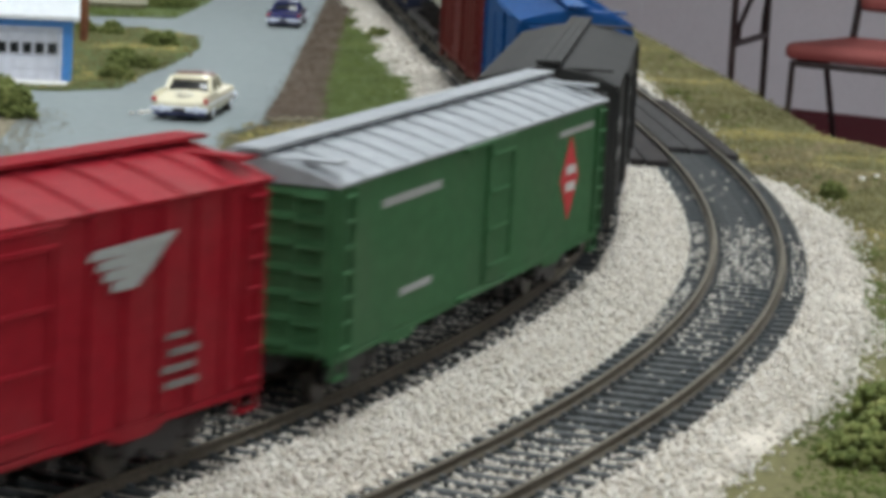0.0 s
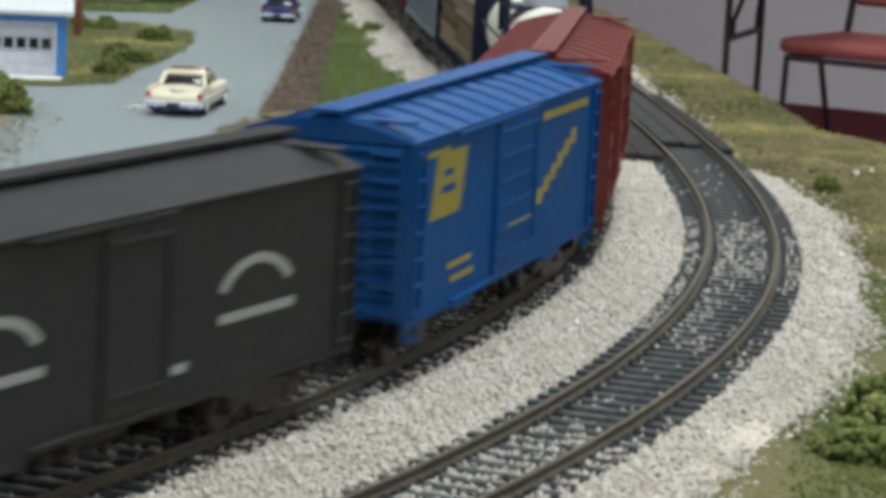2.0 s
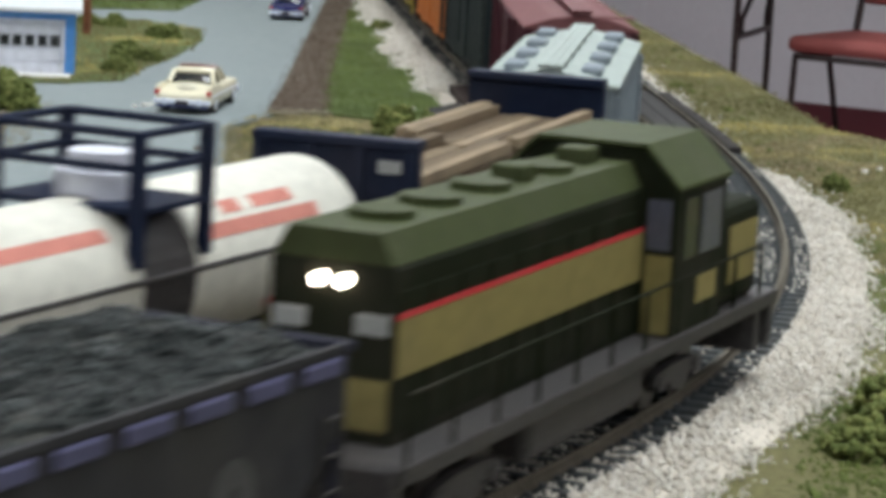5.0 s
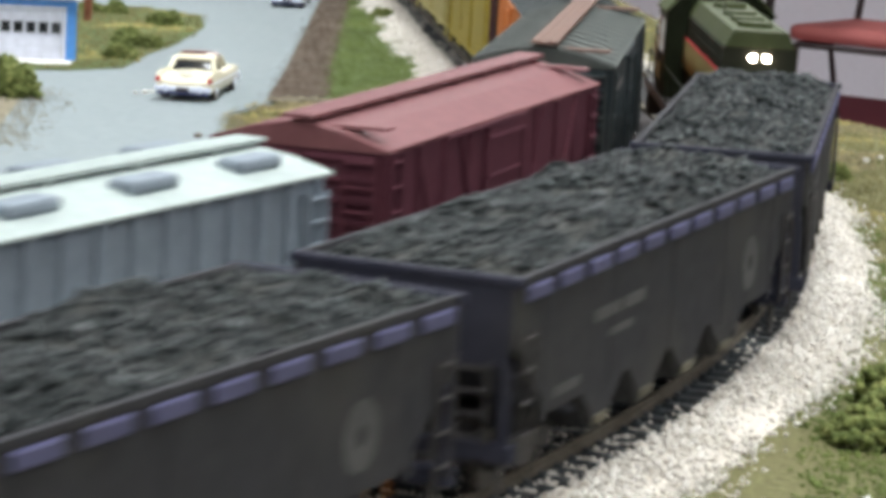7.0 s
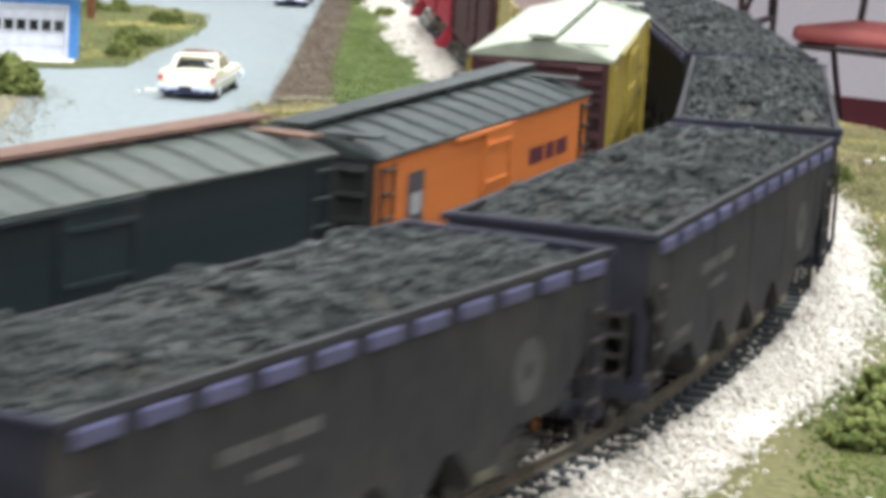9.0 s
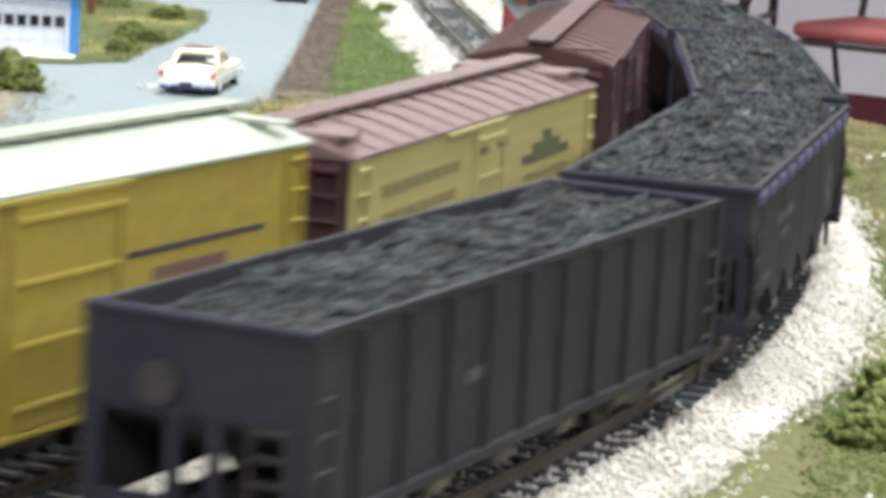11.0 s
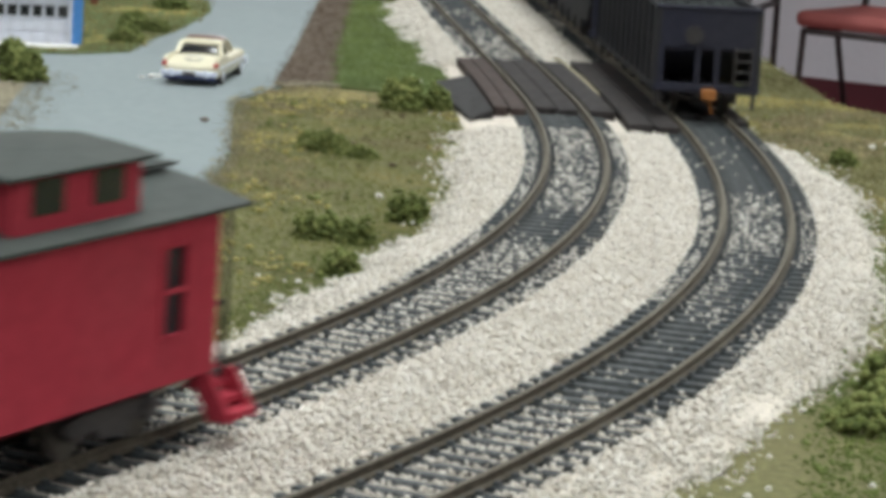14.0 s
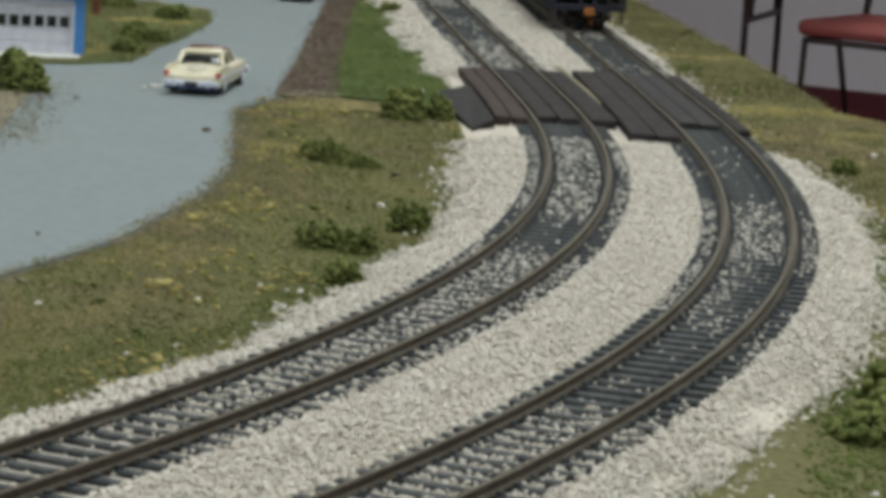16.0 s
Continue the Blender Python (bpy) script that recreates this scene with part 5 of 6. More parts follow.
def bulkhead_car():
    L = 148
    car = empty("bulkhead_flat_car", "dark navy bulkhead flat car loaded with stacked lumber", "freight car", G1)
    bm = box(B(), -L / 2, L / 2, -15.6, 15.6, 9, 12, 0.3)
    for i in range(12):
        x = -L / 2 + 5 + (L - 10) * i / 11
        for sg in (-1, 1):
            box(bm, x - 0.9, x + 0.9, *sorted((sg * 15.6, sg * 16.4)), 8.5, 12)
    box(bm, -L / 2 + 30, L / 2 - 30, -6, 6, 5.5, 9)
    part("deck", bm, P["navy"], car)
    for sg in (-1, 1):
        bm = B()
        x0, x1 = sorted((sg * (L / 2 - 4), sg * (L / 2 - 1)))
        box(bm, x0, x1, -16.4, 16.4, 12, 43.5, 0.3)
        box(bm, *sorted((sg * (L / 2 - 6), sg * L / 2)), -16.4, 16.4, 43, 44.8, 0.3)
        b = part("bulkhead", bm, P["navy"], car)
        for y in (-15, -5, 5, 15):
            part("stiffener", box(B(), *sorted((sg * (L / 2 - 1), sg * (L / 2))), y - 1, y + 1, 12, 43), P["navy"], b)
        bm = box(B(), *sorted((sg * (L / 2), sg * (L / 2 + 0.15))), 9, 13.5, 38.6, 41.0)
        part("lettering", bm, "grey_mark", b)
    r = random.Random(5)
    load = new("lumber_stack")
    load.parent = car
    tagged(load, "stacked rough timber boards")
    me = mesh_of("board", box(B(), -32, 32, 0, 2.9, 0, 2.3, 0.15), P["lumber"])
    spots = []
    for row in range(10):
        for col in range(10):
            for half in (-34, 34):
                if row == 9 and r.random() < 0.45:
                    continue
                spots.append((half + r.uniform(-4, 4), -15.5 + col * 3.1 + r.uniform(-0.6, 0.6), 12.1 + row * 2.6 + r.uniform(-0.12, 0.12)))
    pieces("board", me, load, spots)
    gear(car, L)
    return car


stock(1822, bulkhead_car(), 148)


def covered_hopper():
    L = 132
    car = empty("covered_hopper", "pale grey covered hopper car with mint roof and hatches", "freight car", G1)
    bm = box(B(), -L / 2 + 0.6, L / 2 - 0.6, -15.4, 15.4, 12, 40.5, 0.3)
    shell = part("body", bm, P["pale_grey"], car)
    me = mesh_of("rib", box(B(), -0.9, 0.9, -0.1, 1.0, 12, 40.3, 0.2), P["pale_grey"])
    pieces("rib", me, shell, [(-L / 2 + 3 + (L - 6) * i / 13, 15.4 if sg > 0 else -16.3, 0) for i in range(14) for sg in (-1, 1)])
    for x in (-40, -13, 13, 40):
        part("hopper_bay", prism(B(), [(-14, 12), (14, 12), (5, 4.5), (-5, 4.5)], "x", x - 6, x + 6), P["pale_grey"], car)
    for sg in (-1, 1):
        part("side_sill", box(B(), -L / 2, L / 2, *sorted((sg * 14.8, sg * 16.6)), 9.8, 12.4, 0.2), P["pale_grey"], car)
    bm = roof_mesh(L, 33, 41, 44.3, 0.4, 0)
    part("roof", bm, P["mint"], car, "pale mint roof")
    for i in range(4):
        x = -L / 2 + 16 + i * (L - 32) / 3
        for y in (-9.5, 9.5):
            bm = B()
            box(bm, x - 7, x + 7, y - 2.6, y + 2.6, 42.2, 44.6, 0.8)
            part("hatch", bm, P["pale_grey"], car)
    bm = B()
    for k in (-1.7, 0, 1.7):
        box(bm, -L / 2 - 1, L / 2 + 1, k * 1.2 - 0.9, k * 1.2 + 0.9, 44.8, 45.5)
    for x in (-50, -25, 0, 25, 50):
        box(bm, x - 0.6, x + 0.6, -3, 3, 43.8, 44.8)
    part("roofwalk", bm, P["mint"], car)
    for sg in (-1, 1):
        bm = B()
        for i in range(7):
            rod(bm, (sg * (L / 2 - 2), 17.2, 13 + i * 4), (sg * (L / 2 - 8), 17.2, 13 + i * 4), 0.4, 6)
        for xx in (2, 8):
            box(bm, *sorted((sg * (L / 2 - xx - 0.3), sg * (L / 2 - xx + 0.3))), 15.4, 17.4, 12, 38)
        part("ladder", bm, P["pale_grey"], car)
    gear(car, L)
    return car


stock(1675, covered_hopper(), 132)
c = boxcar(dict(name="boxcar", label="maroon outside-braced boxcar with a faded roof", group=G1, L=146, eave=42.5, peak=46.8, body=P["maroon"], roof=P["maroon_roof"], side="brace", ribs=10, corr=8, door=26, roof_ribs=0))
stock(1510, c, 146)
c = boxcar(dict(name="boxcar", label="dark bottle green boxcar with grey roof, brown roofwalk", group=G1, L=147, eave=44.2, peak=48.2, body=P["pitch"], roof=P["lead"], walk=P["tan_walk"], walk_label="bare brown wooden roofwalk", side="board", corr=8, door=22, roof_ribs=12, ladder=P["slate"]))
bars(c, [(-62, -46, 12, 13), (34, 58, 37, 38)], h2 + 0.25, P["worn_white"])
stock(1344, c, 147)
c = boxcar(dict(name="refrigerator_car", label="orange refrigerator car with slate roof and dark ends", group=G1, L=139, eave=41.5, peak=45.5, body=P["orange"], roof=P["slate"], end=P["charcoal"], walk=P["slate"], side="board", corr=6, door=18, roof_ribs=11, ladder=P["charcoal"]))
bars(c, [(44, 53, 19, 37)], h2 + 0.25, "dark_mark")
bars(c, [(45.5, 51.5, 22, 26), (45.5, 51.5, 29, 33)], h2 + 0.37, "grey_mark")
bars(c, [(-52, -44, 30, 33.5), (-42, -36, 30, 33.5), (-34, -24, 30, 33.5), (-50, -42, 24, 27), (-40, -28, 24, 27)], h2 + 0.25, P["maroon"])
stock(1190, c, 139)
c = boxcar(dict(name="boxcar", label="mustard yellow boxcar with pale grey-green roof, brown ends", group=G1, L=144, eave=46.5, peak=50.5, body=P["mustard"], roof=P["celadon"], end=P["brown"], walk=P["celadon"], corr=9, door=30, roof_ribs=0))
bars(c, [(-58, 10, 33.2, 34.2), (-58, 10, 26.6, 27.5)], h2, "dark_mark")
bars(c, [(-46, -24, 29, 31)], h2, P["tan_walk"])
stock(1024, c, 144)
c = boxcar(dict(name="refrigerator_car", label="pale yellow wooden refrigerator car with rose-brown roof", group=G1, L=155, eave=42, peak=46, body=P["yellow"], roof=P["rose"], end=P["brown"], walk=P["rose"], side="board", corr=2, door=18, roof_ribs=14))
bars(c, [(-58, -24, 29.4, 31.4), (-51, -31, 31.4, 33.4), (-45, -38, 33.4, 35.6)], h2 + 0.25, P["olive_emblem"], name="emblem", lean=0.5)
bars(c, [(-56, -26, 26.4, 27.2)], h2 + 0.25, P["faded_letter"])
bars(c, [(18 + 5.6 * k, 22.6 + 5.6 * k, 33.2, 35.4) for k in range(8)] + [(20 + 5.2 * k, 24 + 5.2 * k, 28, 30) for k in range(8)], h2 + 0.25, P["faded_letter"])
bars(c, [(30, 44, 23.6, 24.6), (31, 43, 21.4, 22.2), (30, 44, 16.2, 17), (31, 42, 14.4, 15.2), (32, 40, 12.8, 13.4)], h2 + 0.25, P["faded_letter"])
bm = B()
for x in (-7, 5):
    for z in (14, 25, 36):
        box(bm, x - 2.2, x + 2.2, h2 + 0.9, h2 + 1.5, z - 0.7, z + 0.7, 0.2)
part("door_hinges", bm, P["tan_walk"], c)
for sg in (-1, 1):
    for y in (-9, 9):
        part("ice_hatch", box(B(), sg * 69 - 6, sg * 69 + 6, y - 4, y + 4, 42.8, 45.4, 0.5), P["rose"], c)
stock(856, c, 155)
c = boxcar(dict(name="boxcar", label="dark brown boxcar with a round white emblem and ribbed door", group=G1, L=148, eave=44.5, peak=48.5, body=P["brown"], roof=P["brown_roof"], walk=P["brown_roof"], corr=3, door=24, door_x=10, door_ribs=5, roof_ribs=13))
arc_mark(c, -46, 32, 5.5, h2, P["worn_white"], 0, 358, 3.5)
bars(c, [(-58, -46, 24.5, 26), (-58, -46, 21.5, 23), (-58, -46, 13, 17), (33, 48, 26.4, 27.2), (34, 46, 23, 25.4), (33, 48, 20.6, 21.4), (34, 46, 17, 19), (34, 46, 12.5, 15.5), (52, 64, 19.6, 20.2)], h2, P["worn_white"])
bars(c, [(1.5, 18.5, 14 + 7.2 * k, 19.4 + 7.2 * k) for k in range(4)], h2 + 0.9, P["slate"], name="door_panel")
stock(693, c, 148)


def caboose():
    L = 142
    car = empty("caboose", "bright red caboose with cupola, grey-green roof and red end steps", "caboose", G1)
    W2, sill, eave, peak = 16.5, 10, 37.0, 40.8
    BX = L / 2 - 2
    # viewer's side with real window openings: build as posts between them
    wins = [(36, 56, 19, 30.5), (19, 26, 18, 32), (-59, -53, 18, 32)]
    door = (3, 13, 10.5, 33)
    cuts = sorted(wins + [door], key=lambda w: w[0])
    for sg in (-1, 1):
        y0, y1 = sorted((sg * W2, sg * (W2 - 1.2)))
        x = -BX
        for a, b, z0, z1 in cuts:
            part("wall_panel", box(B(), x, a, y0, y1, sill, eave), P["cab_red"], car)
            if z0 > sill + 1:
                part("wall_panel", box(B(), a, b, y0, y1, sill, z0), P["cab_red"], car)
            part("wall_panel", box(B(), a, b, y0, y1, z1, eave), P["cab_red"], car)
            x = b
        part("wall_panel", box(B(), x, BX, y0, y1, sill, eave), P["cab_red"], car)
        for a, b, z0, z1 in cuts:
            bm = B()
            t = 0.8
            ya, yb = sorted((sg * (W2 - 0.3), sg * (W2 + 0.35)))
            for q in ((a - t, a, z0 - t, z1 + t), (b, b + t, z0 - t, z1 + t), (a, b, z0 - t, z0), (a, b, z1, z1 + t)):
                box(bm, q[0], q[1], ya, yb, q[2], q[3])
            if b - a > 10 and z0 > 15:
                box(bm, (a + b) / 2 - 1.2, (a + b) / 2 + 1.2, ya, yb, z0, z1)
            if z0 > 15:
                box(bm, a, b, ya, yb, (z0 + z1) / 2 - 0.4, (z0 + z1) / 2 + 0.4)
            w = part("window" if z0 > 15 else "door", bm, P["cab_red"], car)
            part("pane", box(B(), a, b, *sorted((sg * (W2 - 0.9), sg * (W2 - 0.7))), z0, z1), "pane_dark", w)
    for sg in (-1, 1):
        bm = B()
        x0, x1 = sorted((sg * BX, sg * (BX - 1.2)))
        box(bm, x0, x1, -W2 + 1.2, -3.5, sill, eave)
        box(bm, x0, x1, 3.5, W2 - 1.2, sill, eave)
        box(bm, x0, x1, -3.5, 3.5, 31, eave)
        prism(bm, [(-W2, eave), (W2, eave), (0, peak - 0.6)], "x", x0, x1)
        e = part("end_wall", bm, P["cab_red"], car)
        part("end_door", box(B(), *sorted((sg * (BX - 1.0), sg * (BX - 0.7))), -3.5, 3.5, sill, 31), "black", e)
        part("platform", box(B(), *sorted((sg * BX, sg * (BX + 6))), -15, 15, 8, 9.4, 0.2), "black", car)
        for sy in (-1, 1):
            bm = B()
            for k in range(3):
                box(bm, *sorted((sg * (BX - 1.5), sg * (BX + 5.5))), *sorted((sy * (12 + k * 2.8), sy * (16.0 + k * 2.8))), 6.6 - k * 1.9, 7.7 - k * 1.9)
            for xx in (-2.2, 5.2):
                prism(bm, [(sy * 13, 9.7), (sy * 17, 9.7), (sy * 21.5, 2.2), (sy * 17, 2.2)], "x", *sorted((sg * (BX + xx), sg * (BX + xx + 1.1))))
            part("steps", bm, P["cab_red"], car, "bright red end steps")
        bm = B()
        for y in (-14.5, -5, 5, 14.5):
            rod(bm, (sg * (BX + 5.6), y, 9), (sg * (BX + 5.6), y, 20), 0.4, 6)
        rod(bm, (sg * (BX + 5.6), -14.5, 20), (sg * (BX + 5.6), -5, 20), 0.4, 6)
        rod(bm, (sg * (BX + 5.6), 5, 20), (sg * (BX + 5.6), 14.5, 20), 0.4, 6)
        rod(bm, (sg * (BX + 5.4), 15, 9), (sg * (BX + 5.4), 15, eave), 0.4, 6)
        part("end_rail", bm, "black", car)
    bm = roof_mesh(L + 11, 33, eave, peak, 1.6, 0)
    part("roof", bm, P["cab_roof"], car)
    for a, b in ((-L / 2 - 5.5, -52), (-12, L / 2 + 5.5)):
        for k in (-1.7, 0, 1.7):
            part("roofwalk_board", box(B(), a, b, k * 1.25 - 0.95, k * 1.25 + 0.95, peak + 0.5, peak + 1.2), P["cab_roof"], car)
    # cupola
    CX0, CX1, cz = -49, -15, 47.0
    cup = part("cupola", box(B(), CX0, CX1, -14, 14, eave - 0.5, cz, 0.2), P["cab_red"], car)
    part("cupola_roof", roof_mesh(CX1 - CX0 + 5, 28, cz, cz + 1.8, 1.4, 0), P["cab_roof"], cup).location.x = (CX0 + CX1) / 2000
    for sg in (-1, 1):
        for a in (-44, -28):
            part("cupola_window", box(B(), a, a + 8, *sorted((sg * 14, sg * 14.25)), cz - 6.4, cz - 1.2), "glass", cup)
    for xe in (CX0 - 0.25, CX1):
        for y in (-10, 3):
            part("cupola_window", box(B(), xe, xe + 0.25, y, y + 7, cz - 6.4, cz - 1.2), "glass", cup)
    bm = B()
    rod(bm, (-3, -11, 38), (-3, -11, 53), 1.6, 12)
    rod(bm, (-3, -11, 53), (-3, -11, 55.5), 2.6, 12)
    part("smoke_jack", bm, "black", car, "black stove pipe")
    bm = box(B(), -L / 2 + 4, L / 2 - 4, -5, 5, 6.5, 9)
    box(bm, -16, 16, -12, 12, 4, 8.5, 0.4)
    part("underframe", bm, "black", car)
    gear(car, L)
    return car


stock(534, caboose(), 142)


def coal_hopper(label, rim, seed):
    L, top = 158.0, 36.0
    heap = 3.2 if rim else 2.6
    car = empty("coal_hopper", label, "freight car", "coal hopper cars")
    h = 18.2 if rim else 16.6
    # side sheets
    for sg in (-1, 1):
        bm = B()
        y0, y1 = sorted((sg * h, sg * (h - 0.8)))
        if rim:
            # lower edge: cut back at the ends, teeth where the hopper bays come down
            low = [(-L / 2, 26), (-L / 2 + 17, 13)]
            for x in (-36, -12, 12, 36):
                low += [(x - 10.5, 13), (x - 3, 7), (x + 3, 7), (x + 10.5, 13)]
            low += [(L / 2 - 17, 13), (L / 2, 26), (L / 2, top), (-L / 2, top)]
            prism(bm, low, "y", y0, y1)
        else:
            box(bm, -L / 2, L / 2, y0, y1, 10, top)
        sheet = part("side_sheet", bm, P["hopper"], car)
        part("top_chord", box(B(), -L / 2, L / 2, *sorted((sg * (h - 0.7), sg * (h + 0.5))), top - 0.9, top + 0.5, 0.2), P["hopper"], sheet)
        if not rim:
            part("side_sill", box(B(), -L / 2, L / 2, *sorted((sg * (h - 0.6), sg * (h + 1.1))), 8.6, 10.4, 0.2), P["hopper"], sheet)
            me = mesh_of("rib", box(B(), -0.9, 0.9, -0.1, 1.1, 9.5, top - 0.8, 0.2), P["hopper"])
            pieces("rib", me, sheet, [(-L / 2 + 1.2 + (L - 2.4) * i / 11, h if sg > 0 else -h - 1.0, 0) for i in range(12)])
    for sg in (-1, 1):
        bm = B()
        box(bm, *sorted((sg * (L / 2 - 0.8), sg * L / 2)), -h + 0.9, h - 0.9, 23, top)
        box(bm, *sorted((sg * (L / 2 - 1.6), sg * (L / 2 + 0.4))), -h - 1, h + 1, top - 0.9, top + 0.6, 0.3)
        prism(bm, [(sg * L / 2, 23), (sg * (L / 2 - 32), 11), (sg * (L / 2 - 32), 10), (sg * (L / 2 - 0.8), 22)], "y", -h + 0.9, h - 0.9)
        end = part("end_sheet", bm, P["hopper_blue"], car)
        for y in (-h + 1.3, -3.2, 3.2, h - 1.3):
            part("end_post", box(B(), *sorted((sg * (L / 2 - 1.4), sg * (L / 2 + 0.2))), y - 0.9, y + 0.9, 9, 23.2, 0.15), P["hopper_blue"], end)
        part("end_sill", box(B(), *sorted((sg * (L / 2 - 2.5), sg * (L / 2 + 0.6))), -h - 0.6, h + 0.6, 8.2, 11, 0.3), P["hopper_blue"], end)
        bm = B()
        for i in range(4):
            rod(bm, (sg * (L / 2 + 0.8), 9, 12 + i * 3.5), (sg * (L / 2 + 0.8), 14.5, 12 + i * 3.5), 0.35, 6)
        for y in (9, 14.5):
            rod(bm, (sg * (L / 2 + 0.8), y, 11), (sg * (L / 2 + 0.8), y, 23.5), 0.35, 6)
        part("end_ladder", bm, "black", end)
        bm = B()
        for i in range(4):
            rod(bm, (sg * (L / 2 - 2), h + 0.7, 12 + i * 5), (sg * (L / 2 - 7), h + 0.7, 12 + i * 5), 0.35, 6)
        for x in (2, 7):
            rod(bm, (sg * (L / 2 - x), h + 0.7, 10), (sg * (L / 2 - x), h + 0.7, 28), 0.35, 6)
        part("side_ladder", bm, "black", end)
        for y in (-16, 16):
            part("foot_step", box(B(), *sorted((sg * (L / 2 - 3), sg * (L / 2 - 1))), y - 0.4, y + 0.4, 3, 9), "black", car)
        rod_bm = B()
        rod(rod_bm, (sg * (L / 2 + 0.9), -5, 27), (sg * (L / 2 + 1.6), -5, 27), 3.0, 14)
        part("brake_wheel", rod_bm, "black", car)
    for x in (-36, -12, 12, 36):
        bm = B()
        prism(bm, [(x - 10.5, 13), (x + 10.5, 13), (x + 3, 5.5), (x - 3, 5.5)], "y", -h + 1, h - 1)
        bay = part("hopper_bay", bm, P["hopper"], car)
        for sg in (-1, 1):
            part("bay_lip", box(B(), x - 3.4, x + 3.4, *sorted((sg * (h - 0.1), sg * (h + 0.3))), 6.6, 8.2, 0.15), P["dusty"], bay, "dusty tan lip of the hopper bay")
    part("centre_sill", box(B(), -L / 2 + 1, L / 2 - 1, -4, 4, 6.5, 10), "black", car)
    if rim:
        for i in range(11):
            x = -L / 2 + 2.2 + (L - 2.4) * i / 11
            for sg in (-1, 1):
                part("rim_panel", box(B(), x + 0.5, x + 10.9, *sorted((sg * h, sg * (h + 0.9))), top - 3.6, top - 1.0, 0.5), P["violet"], car)
    if rim:
        arc_mark(car, -50, 21, 5.2, h, P["faint"], 0, 358, 3.6)
        bars(car, [(16, 27, 24, 26), (29, 42, 24, 26), (22, 34, 20.5, 21.8), (48, 60, 15, 16.6)], h, P["faint"])
        bars(car, [(-66, -64, 12, 34), (-33, -32, 12, 32), (-1, 0, 12, 32), (32, 33, 12, 32), (64, 66, 12, 34)], h, P["hopper"], name="seam")
    else:
        bars(car, [(20, 28, 21, 23)], h, P["faint"])
    # coal load: uneven heap with loose lumps
    r = np.random.default_rng(seed)
    bm = B()
    nx, ny = 60, 14
    grid = []
    for i in range(nx + 1):
        row = []
        for j in range(ny + 1):
            x, y = -L / 2 + 1 + (L - 2) * i / nx, -h + 1 + (2 * h - 2) * j / ny
            e = min(1, (1 - abs(y) / h) * 3.0) * min(1, (L / 2 - abs(x)) / 14)
            z = top - (1.4 if rim else 3.4) + heap * e + 1.3 * math.sin(x * 0.13 + seed) * e + noise.noise(Vector((x * 0.14, y * 0.14, seed))) * 2.2
            row.append(bm.verts.new((x, y, z)))
        grid.append(row)
    for i in range(nx):
        for j in range(ny):
            bm.faces.new((grid[i][j], grid[i + 1][j], grid[i + 1][j + 1], grid[i][j + 1]))
    load = part("coal_load", bm, "coal_bed", car, "heaped black coal load")
    n = 5600
    x, y = r.uniform(-L / 2 + 2, L / 2 - 2, n), r.uniform(-h + 1.5, h - 1.5, n)
    e = np.minimum(1, (1 - np.abs(y) / h) * 3.0) * np.minimum(1, (L / 2 - np.abs(x)) / 14)
    z = top - (1.4 if rim else 3.4) + heap * e + 1.3 * np.sin(x * 0.13 + seed) * e + np.array([noise.noise(Vector((a * 0.14, b * 0.14, seed))) for a, b in zip(x, y)]) * 2.2
    size = r.uniform(0.35, 0.95, n) * np.where(r.random(n) < 0.06, 2.1, 1)
    lumps = new("loose_coal", grains("loose_coal", np.c_[x, y, z], size, "coal", 0.8, seed))
    lumps.parent = load
    tagged(lumps, kind="stuff")
    gear(car, L, rust=True)
    return car


PITCH = 173.0
for k in range(7):
    last = k == 6
    label = "grimy black coal hopper with ribbed sides, heaped with coal" if last else "coal-laden black hopper with pale violet panels along its rim"
    OUTER_STOCK.append((coal_hopper(label, not last, 60 + k), -PITCH * (6 - k) - 79.0, 158.0))


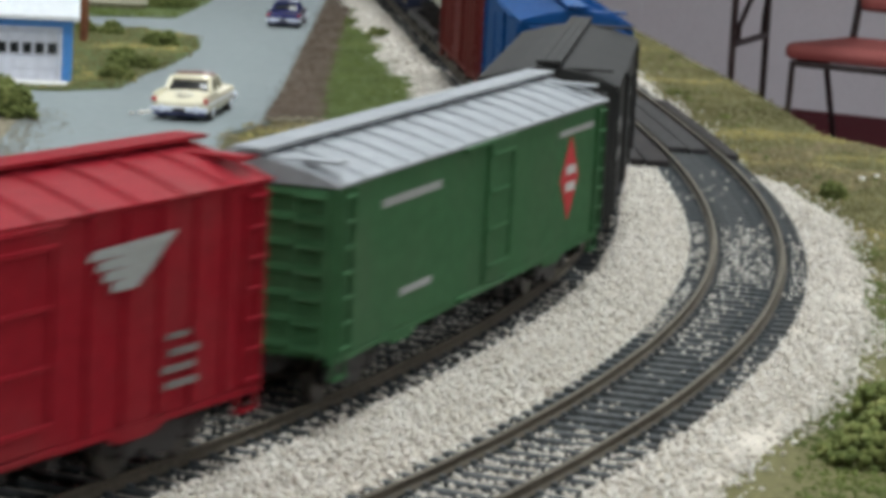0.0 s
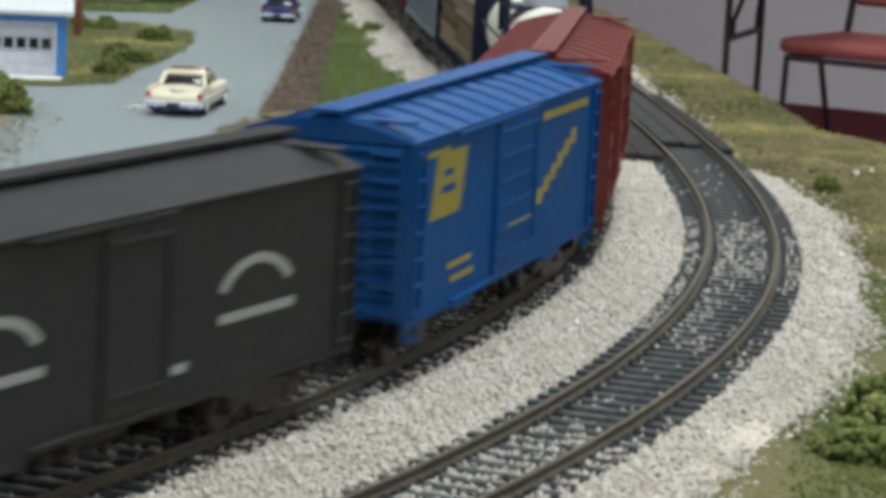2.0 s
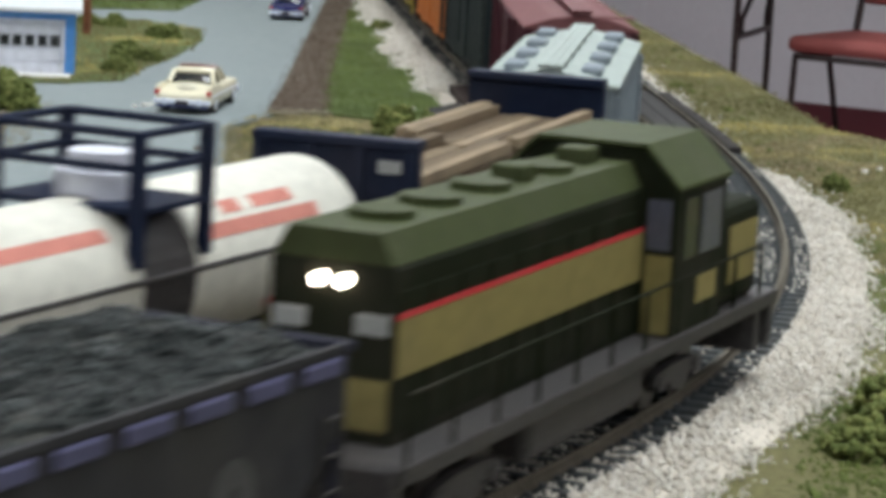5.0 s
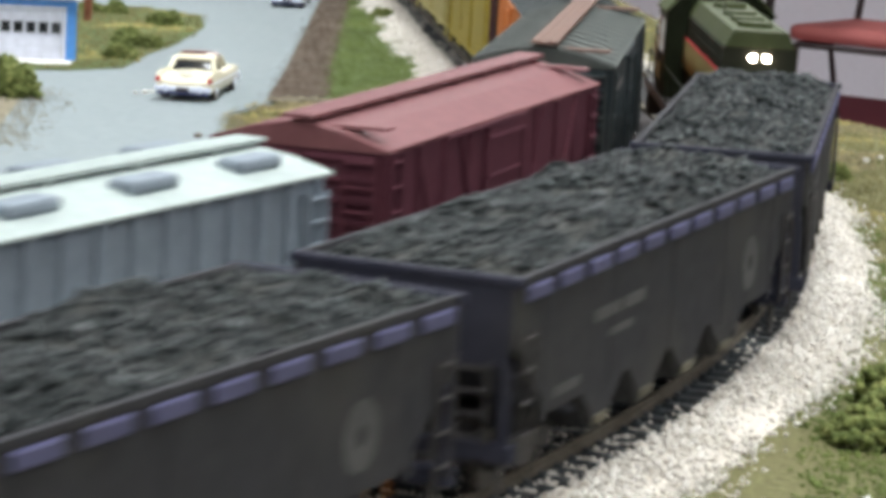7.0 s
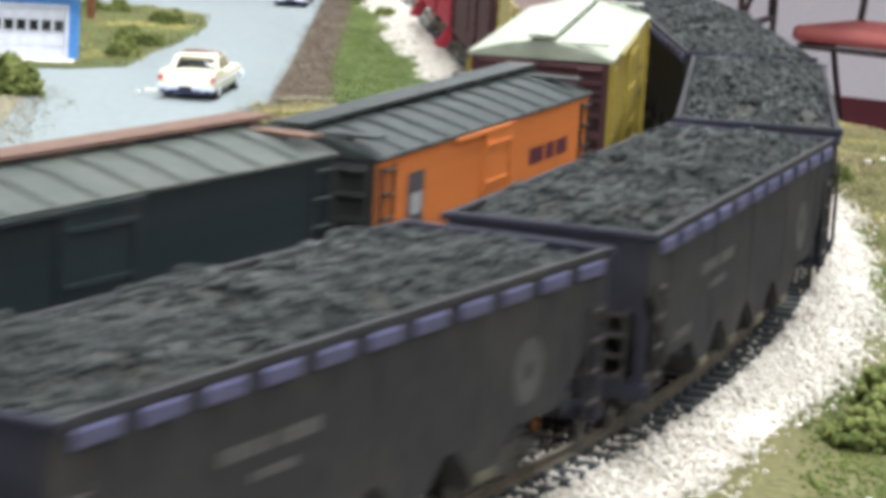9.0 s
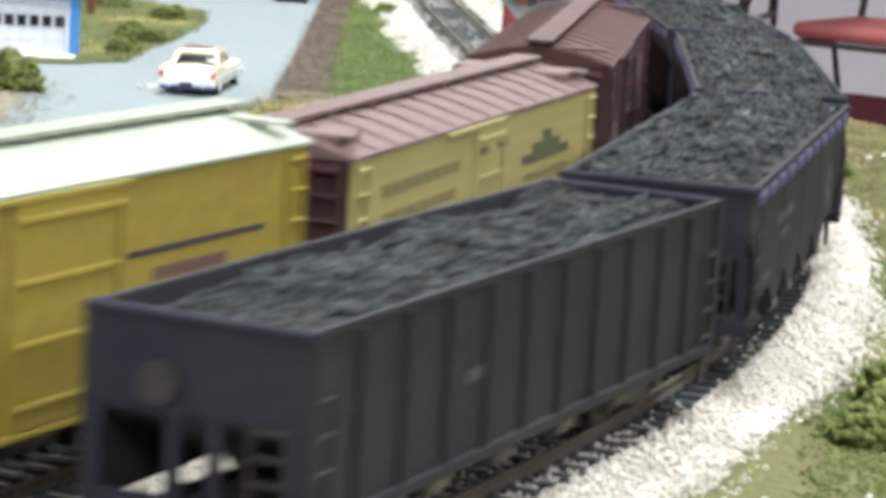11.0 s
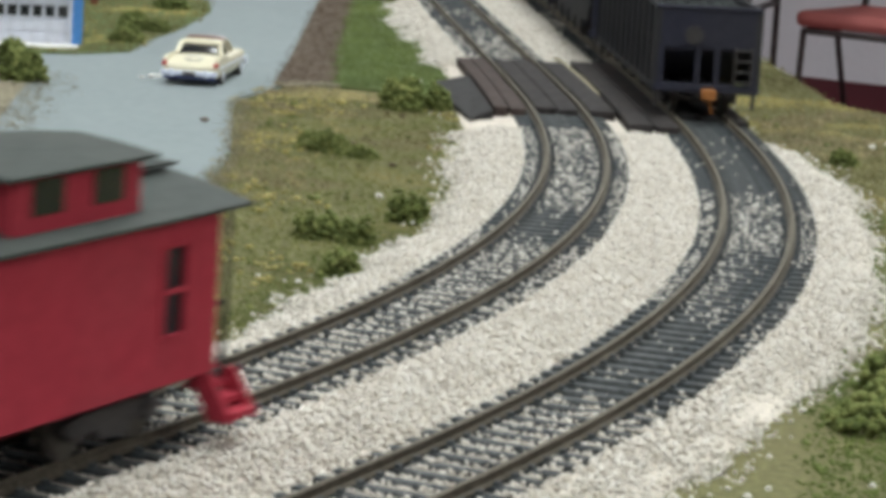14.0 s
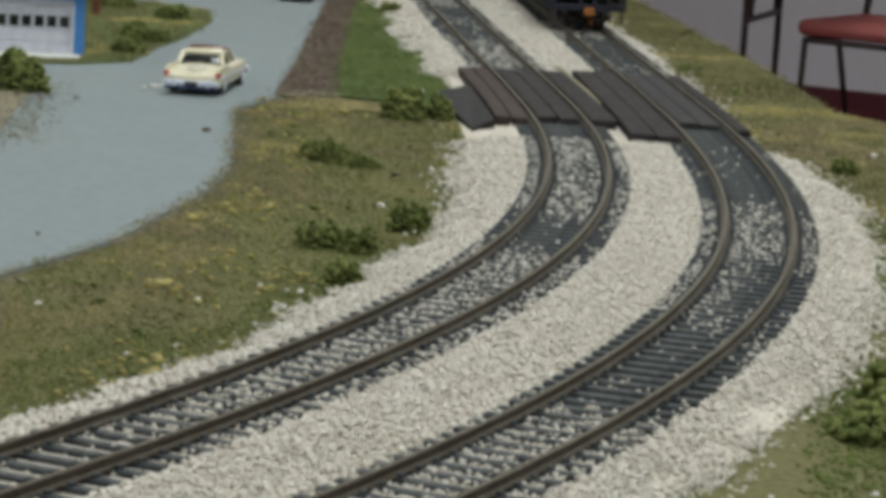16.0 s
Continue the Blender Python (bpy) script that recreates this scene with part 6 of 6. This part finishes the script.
def locomotive():
    L = 172.0
    car = empty("locomotive", "dark green diesel locomotive, gold band, lit twin headlights", "locomotive")
    # front (cab) towards -x, long hood towards +x
    bm = box(B(), -L / 2 - 9, L / 2, -17, 17, 12.5, 15.5, 0.4)
    box(bm, -L / 2 - 10, -L / 2 - 7, -16, 16, 4, 15, 0.4)
    for sg in (-1, 1):
        box(bm, *sorted((sg * (L / 2 - 2), sg * (L / 2 + 1))), -16, 16, 4, 15, 0.4)
    box(bm, -28, 28, -13, 13, 3.5, 12.5, 2)
    part("frame", bm, "black", car)
    hood = [(-10, 15.5), (10, 15.5), (10, 41), (7.5, 46), (-7.5, 46), (-10, 41)]
    bm = B()
    prism(bm, hood, "x", -30, L / 2 - 10)
    hd = part("long_hood", bm, P["loco_green"], car)
    me = mesh_of("hood_door", box(B(), 0, 9.4, -0.1, 0.3, 17, 38, 0.12), P["loco_green"])
    pieces("hood_door", me, hd, [(-26 + i * 11.4, 10 if sg > 0 else -10.2, 0) for i in range(9) for sg in (-1, 1)])
    # Hood top and cab roof use a lighter olive than the sides.
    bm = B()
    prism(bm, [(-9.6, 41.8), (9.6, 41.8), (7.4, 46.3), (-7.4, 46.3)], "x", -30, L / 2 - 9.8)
    part("hood_top", bm, P["loco_top"], hd, "mottled olive green hood top, lighter than the sides")
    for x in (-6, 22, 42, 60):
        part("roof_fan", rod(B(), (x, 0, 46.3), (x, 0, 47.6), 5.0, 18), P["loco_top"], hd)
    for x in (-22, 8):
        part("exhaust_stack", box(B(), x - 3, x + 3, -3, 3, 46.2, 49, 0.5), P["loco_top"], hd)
    for sg in (-1, 1):
        part("gold_band", box(B(), -29.5, L / 2 - 10.2, *sorted((sg * 10.36, sg * 10.6)), 25.5, 34, 0.05), P["gold"], hd, "dull gold side band")
        part("red_line", box(B(), -29.5, L / 2 - 10.2, *sorted((sg * 10.36, sg * 10.62)), 34.1, 34.9), "red_mark", hd)
    # rear end: lit twin headlights and number boards
    xe = L / 2 - 10
    lamp_mat = glow("lit_headlamp", (1.0, 0.86, 0.68), 35.0)
    for y in (-1.9, 1.9):
        bm = B()
        rod(bm, (xe, y, 39), (xe + 0.7, y, 39), 0.9, 16)
        part("headlamp", bm, lamp_mat, hd, "lit warm white headlamp")
    for y in (-6.6, 6.6):
        part("number_board", box(B(), xe, xe + 0.5, y - 2.6, y + 2.6, 31.5, 34.5, 0.1), "grey_mark", hd)
    part("end_stripe", box(B(), xe, xe + 0.25, -9.5, 9.5, 17.5, 25), P["gold"], hd)
    # cab
    cab = part("cab", prism(B(), [(-16.5, 15.5), (16.5, 15.5), (16.5, 42), (10, 48.5), (-10, 48.5), (-16.5, 42)], "x", -58, -30), P["loco_green"], car)
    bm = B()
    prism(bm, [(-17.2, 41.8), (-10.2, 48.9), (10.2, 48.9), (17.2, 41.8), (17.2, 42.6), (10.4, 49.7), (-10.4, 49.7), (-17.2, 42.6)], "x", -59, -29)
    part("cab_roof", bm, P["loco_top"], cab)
    M["cab_glass"] = M.get("cab_glass") or mat("pale_cab_glass", (0.09, 0.095, 0.125), 0.2, vary=0.1, bump=0)
    for sg in (-1, 1):
        part("cab_window", box(B(), -55, -44, *sorted((sg * 16.5, sg * 16.8)), 29, 40, 0.1), "cab_glass", cab)
        part("cab_window", box(B(), -41, -34, *sorted((sg * 16.5, sg * 16.8)), 29, 40, 0.1), "glass", cab)
        part("cab_badge", box(B(), -54, -43, *sorted((sg * 16.5, sg * 16.75)), 20, 25), P["gold"], cab)
    part("rear_window", box(B(), -29.9, -29.7, 11, 15.5, 31, 40), "cab_glass", cab)
    part("rear_door", box(B(), -29.9, -29.7, 11, 16, 16, 30), P["gold"], cab, "gold painted cab rear panel")
    bm = box(B(), -86, -58, -15.2, 15.2, 15.5, 35, 2.0)
    ns = part("short_hood", bm, P["loco_green"], car)
    for sg in (-1, 1):
        part("gold_band", box(B(), -83, -66, *sorted((sg * 15.2, sg * 15.45)), 20, 31), P["gold"], ns)
    bm = B()
    for sg in (-1, 1):
        for x in np.linspace(-L / 2 + 2, L / 2 - 2, 11):
            rod(bm, (x, sg * 16.4, 15.5), (x, sg * 16.4, 25.5), 0.35, 6)
        rod(bm, (-L / 2 + 2, sg * 16.4, 25.5), (L / 2 - 2, sg * 16.4, 25.5), 0.35, 6)
    part("handrail", bm, P["loco_green"], car)
    for sg in (-1, 1):
        truck(car, sg * 50)
        bm = B()
        a, b = sorted((sg * L / 2, sg * (L / 2 + 8)))
        box(bm, a, b, -1.4, 1.4, 7, 9.8, 0.4)
        part("coupler", bm, "black", car)
    return car


OUTER_STOCK.append((locomotive(), -PITCH * 6 - 158 - 18 - 86, 172.0))


# ---- movement ----
TRAIN = [(0, -2), (3.5, 575), (6.5, 1067), (9, 1481), (11.5, 1893), (12.5, 2068), (13, 2155), (13.5, 2243), (14, 2328), (16, 2668)]
TAIL = [(0, 5083), (4, 4333), (6.5, 3863), (7.5, 3667), (8.5, 3465), (9, 3365), (11.5, 2857), (12, 2756), (12.5, 2656), (13, 2566), (13.5, 2478), (14, 2389), (14.5, 2301), (15, 2214), (15.5, 2128), (16, 2043)]


def tail_at(t):
    return float(np.interp(t, [a for a, _ in TAIL], [b for _, b in TAIL]))


def train_at(t):
    return float(np.interp(t, [a for a, _ in TRAIN], [b for _, b in TRAIN]))


def car_pose(track, s, L):
    d = L / 2 - 24
    x0, y0, _ = on(track, s - d)
    x1, y1, _ = on(track, s + d)
    return Matrix.Translation(((x0 + x1) / 2000, (y0 + y1) / 2000, RAIL)) @ Matrix.Rotation(math.atan2(y1 - y0, x1 - x0), 4, "Z")


def motions():
    times = [0.25 * i for i in range(65)]
    for car, s, L in INNER_STOCK:
        walk(car, [(t, car_pose(INNER, s + train_at(t), L)) for t in times])
    for car, s, L in OUTER_STOCK:
        walk(car, [(t, car_pose(OUTER, tail_at(t) + s, L)) for t in times])


motions()
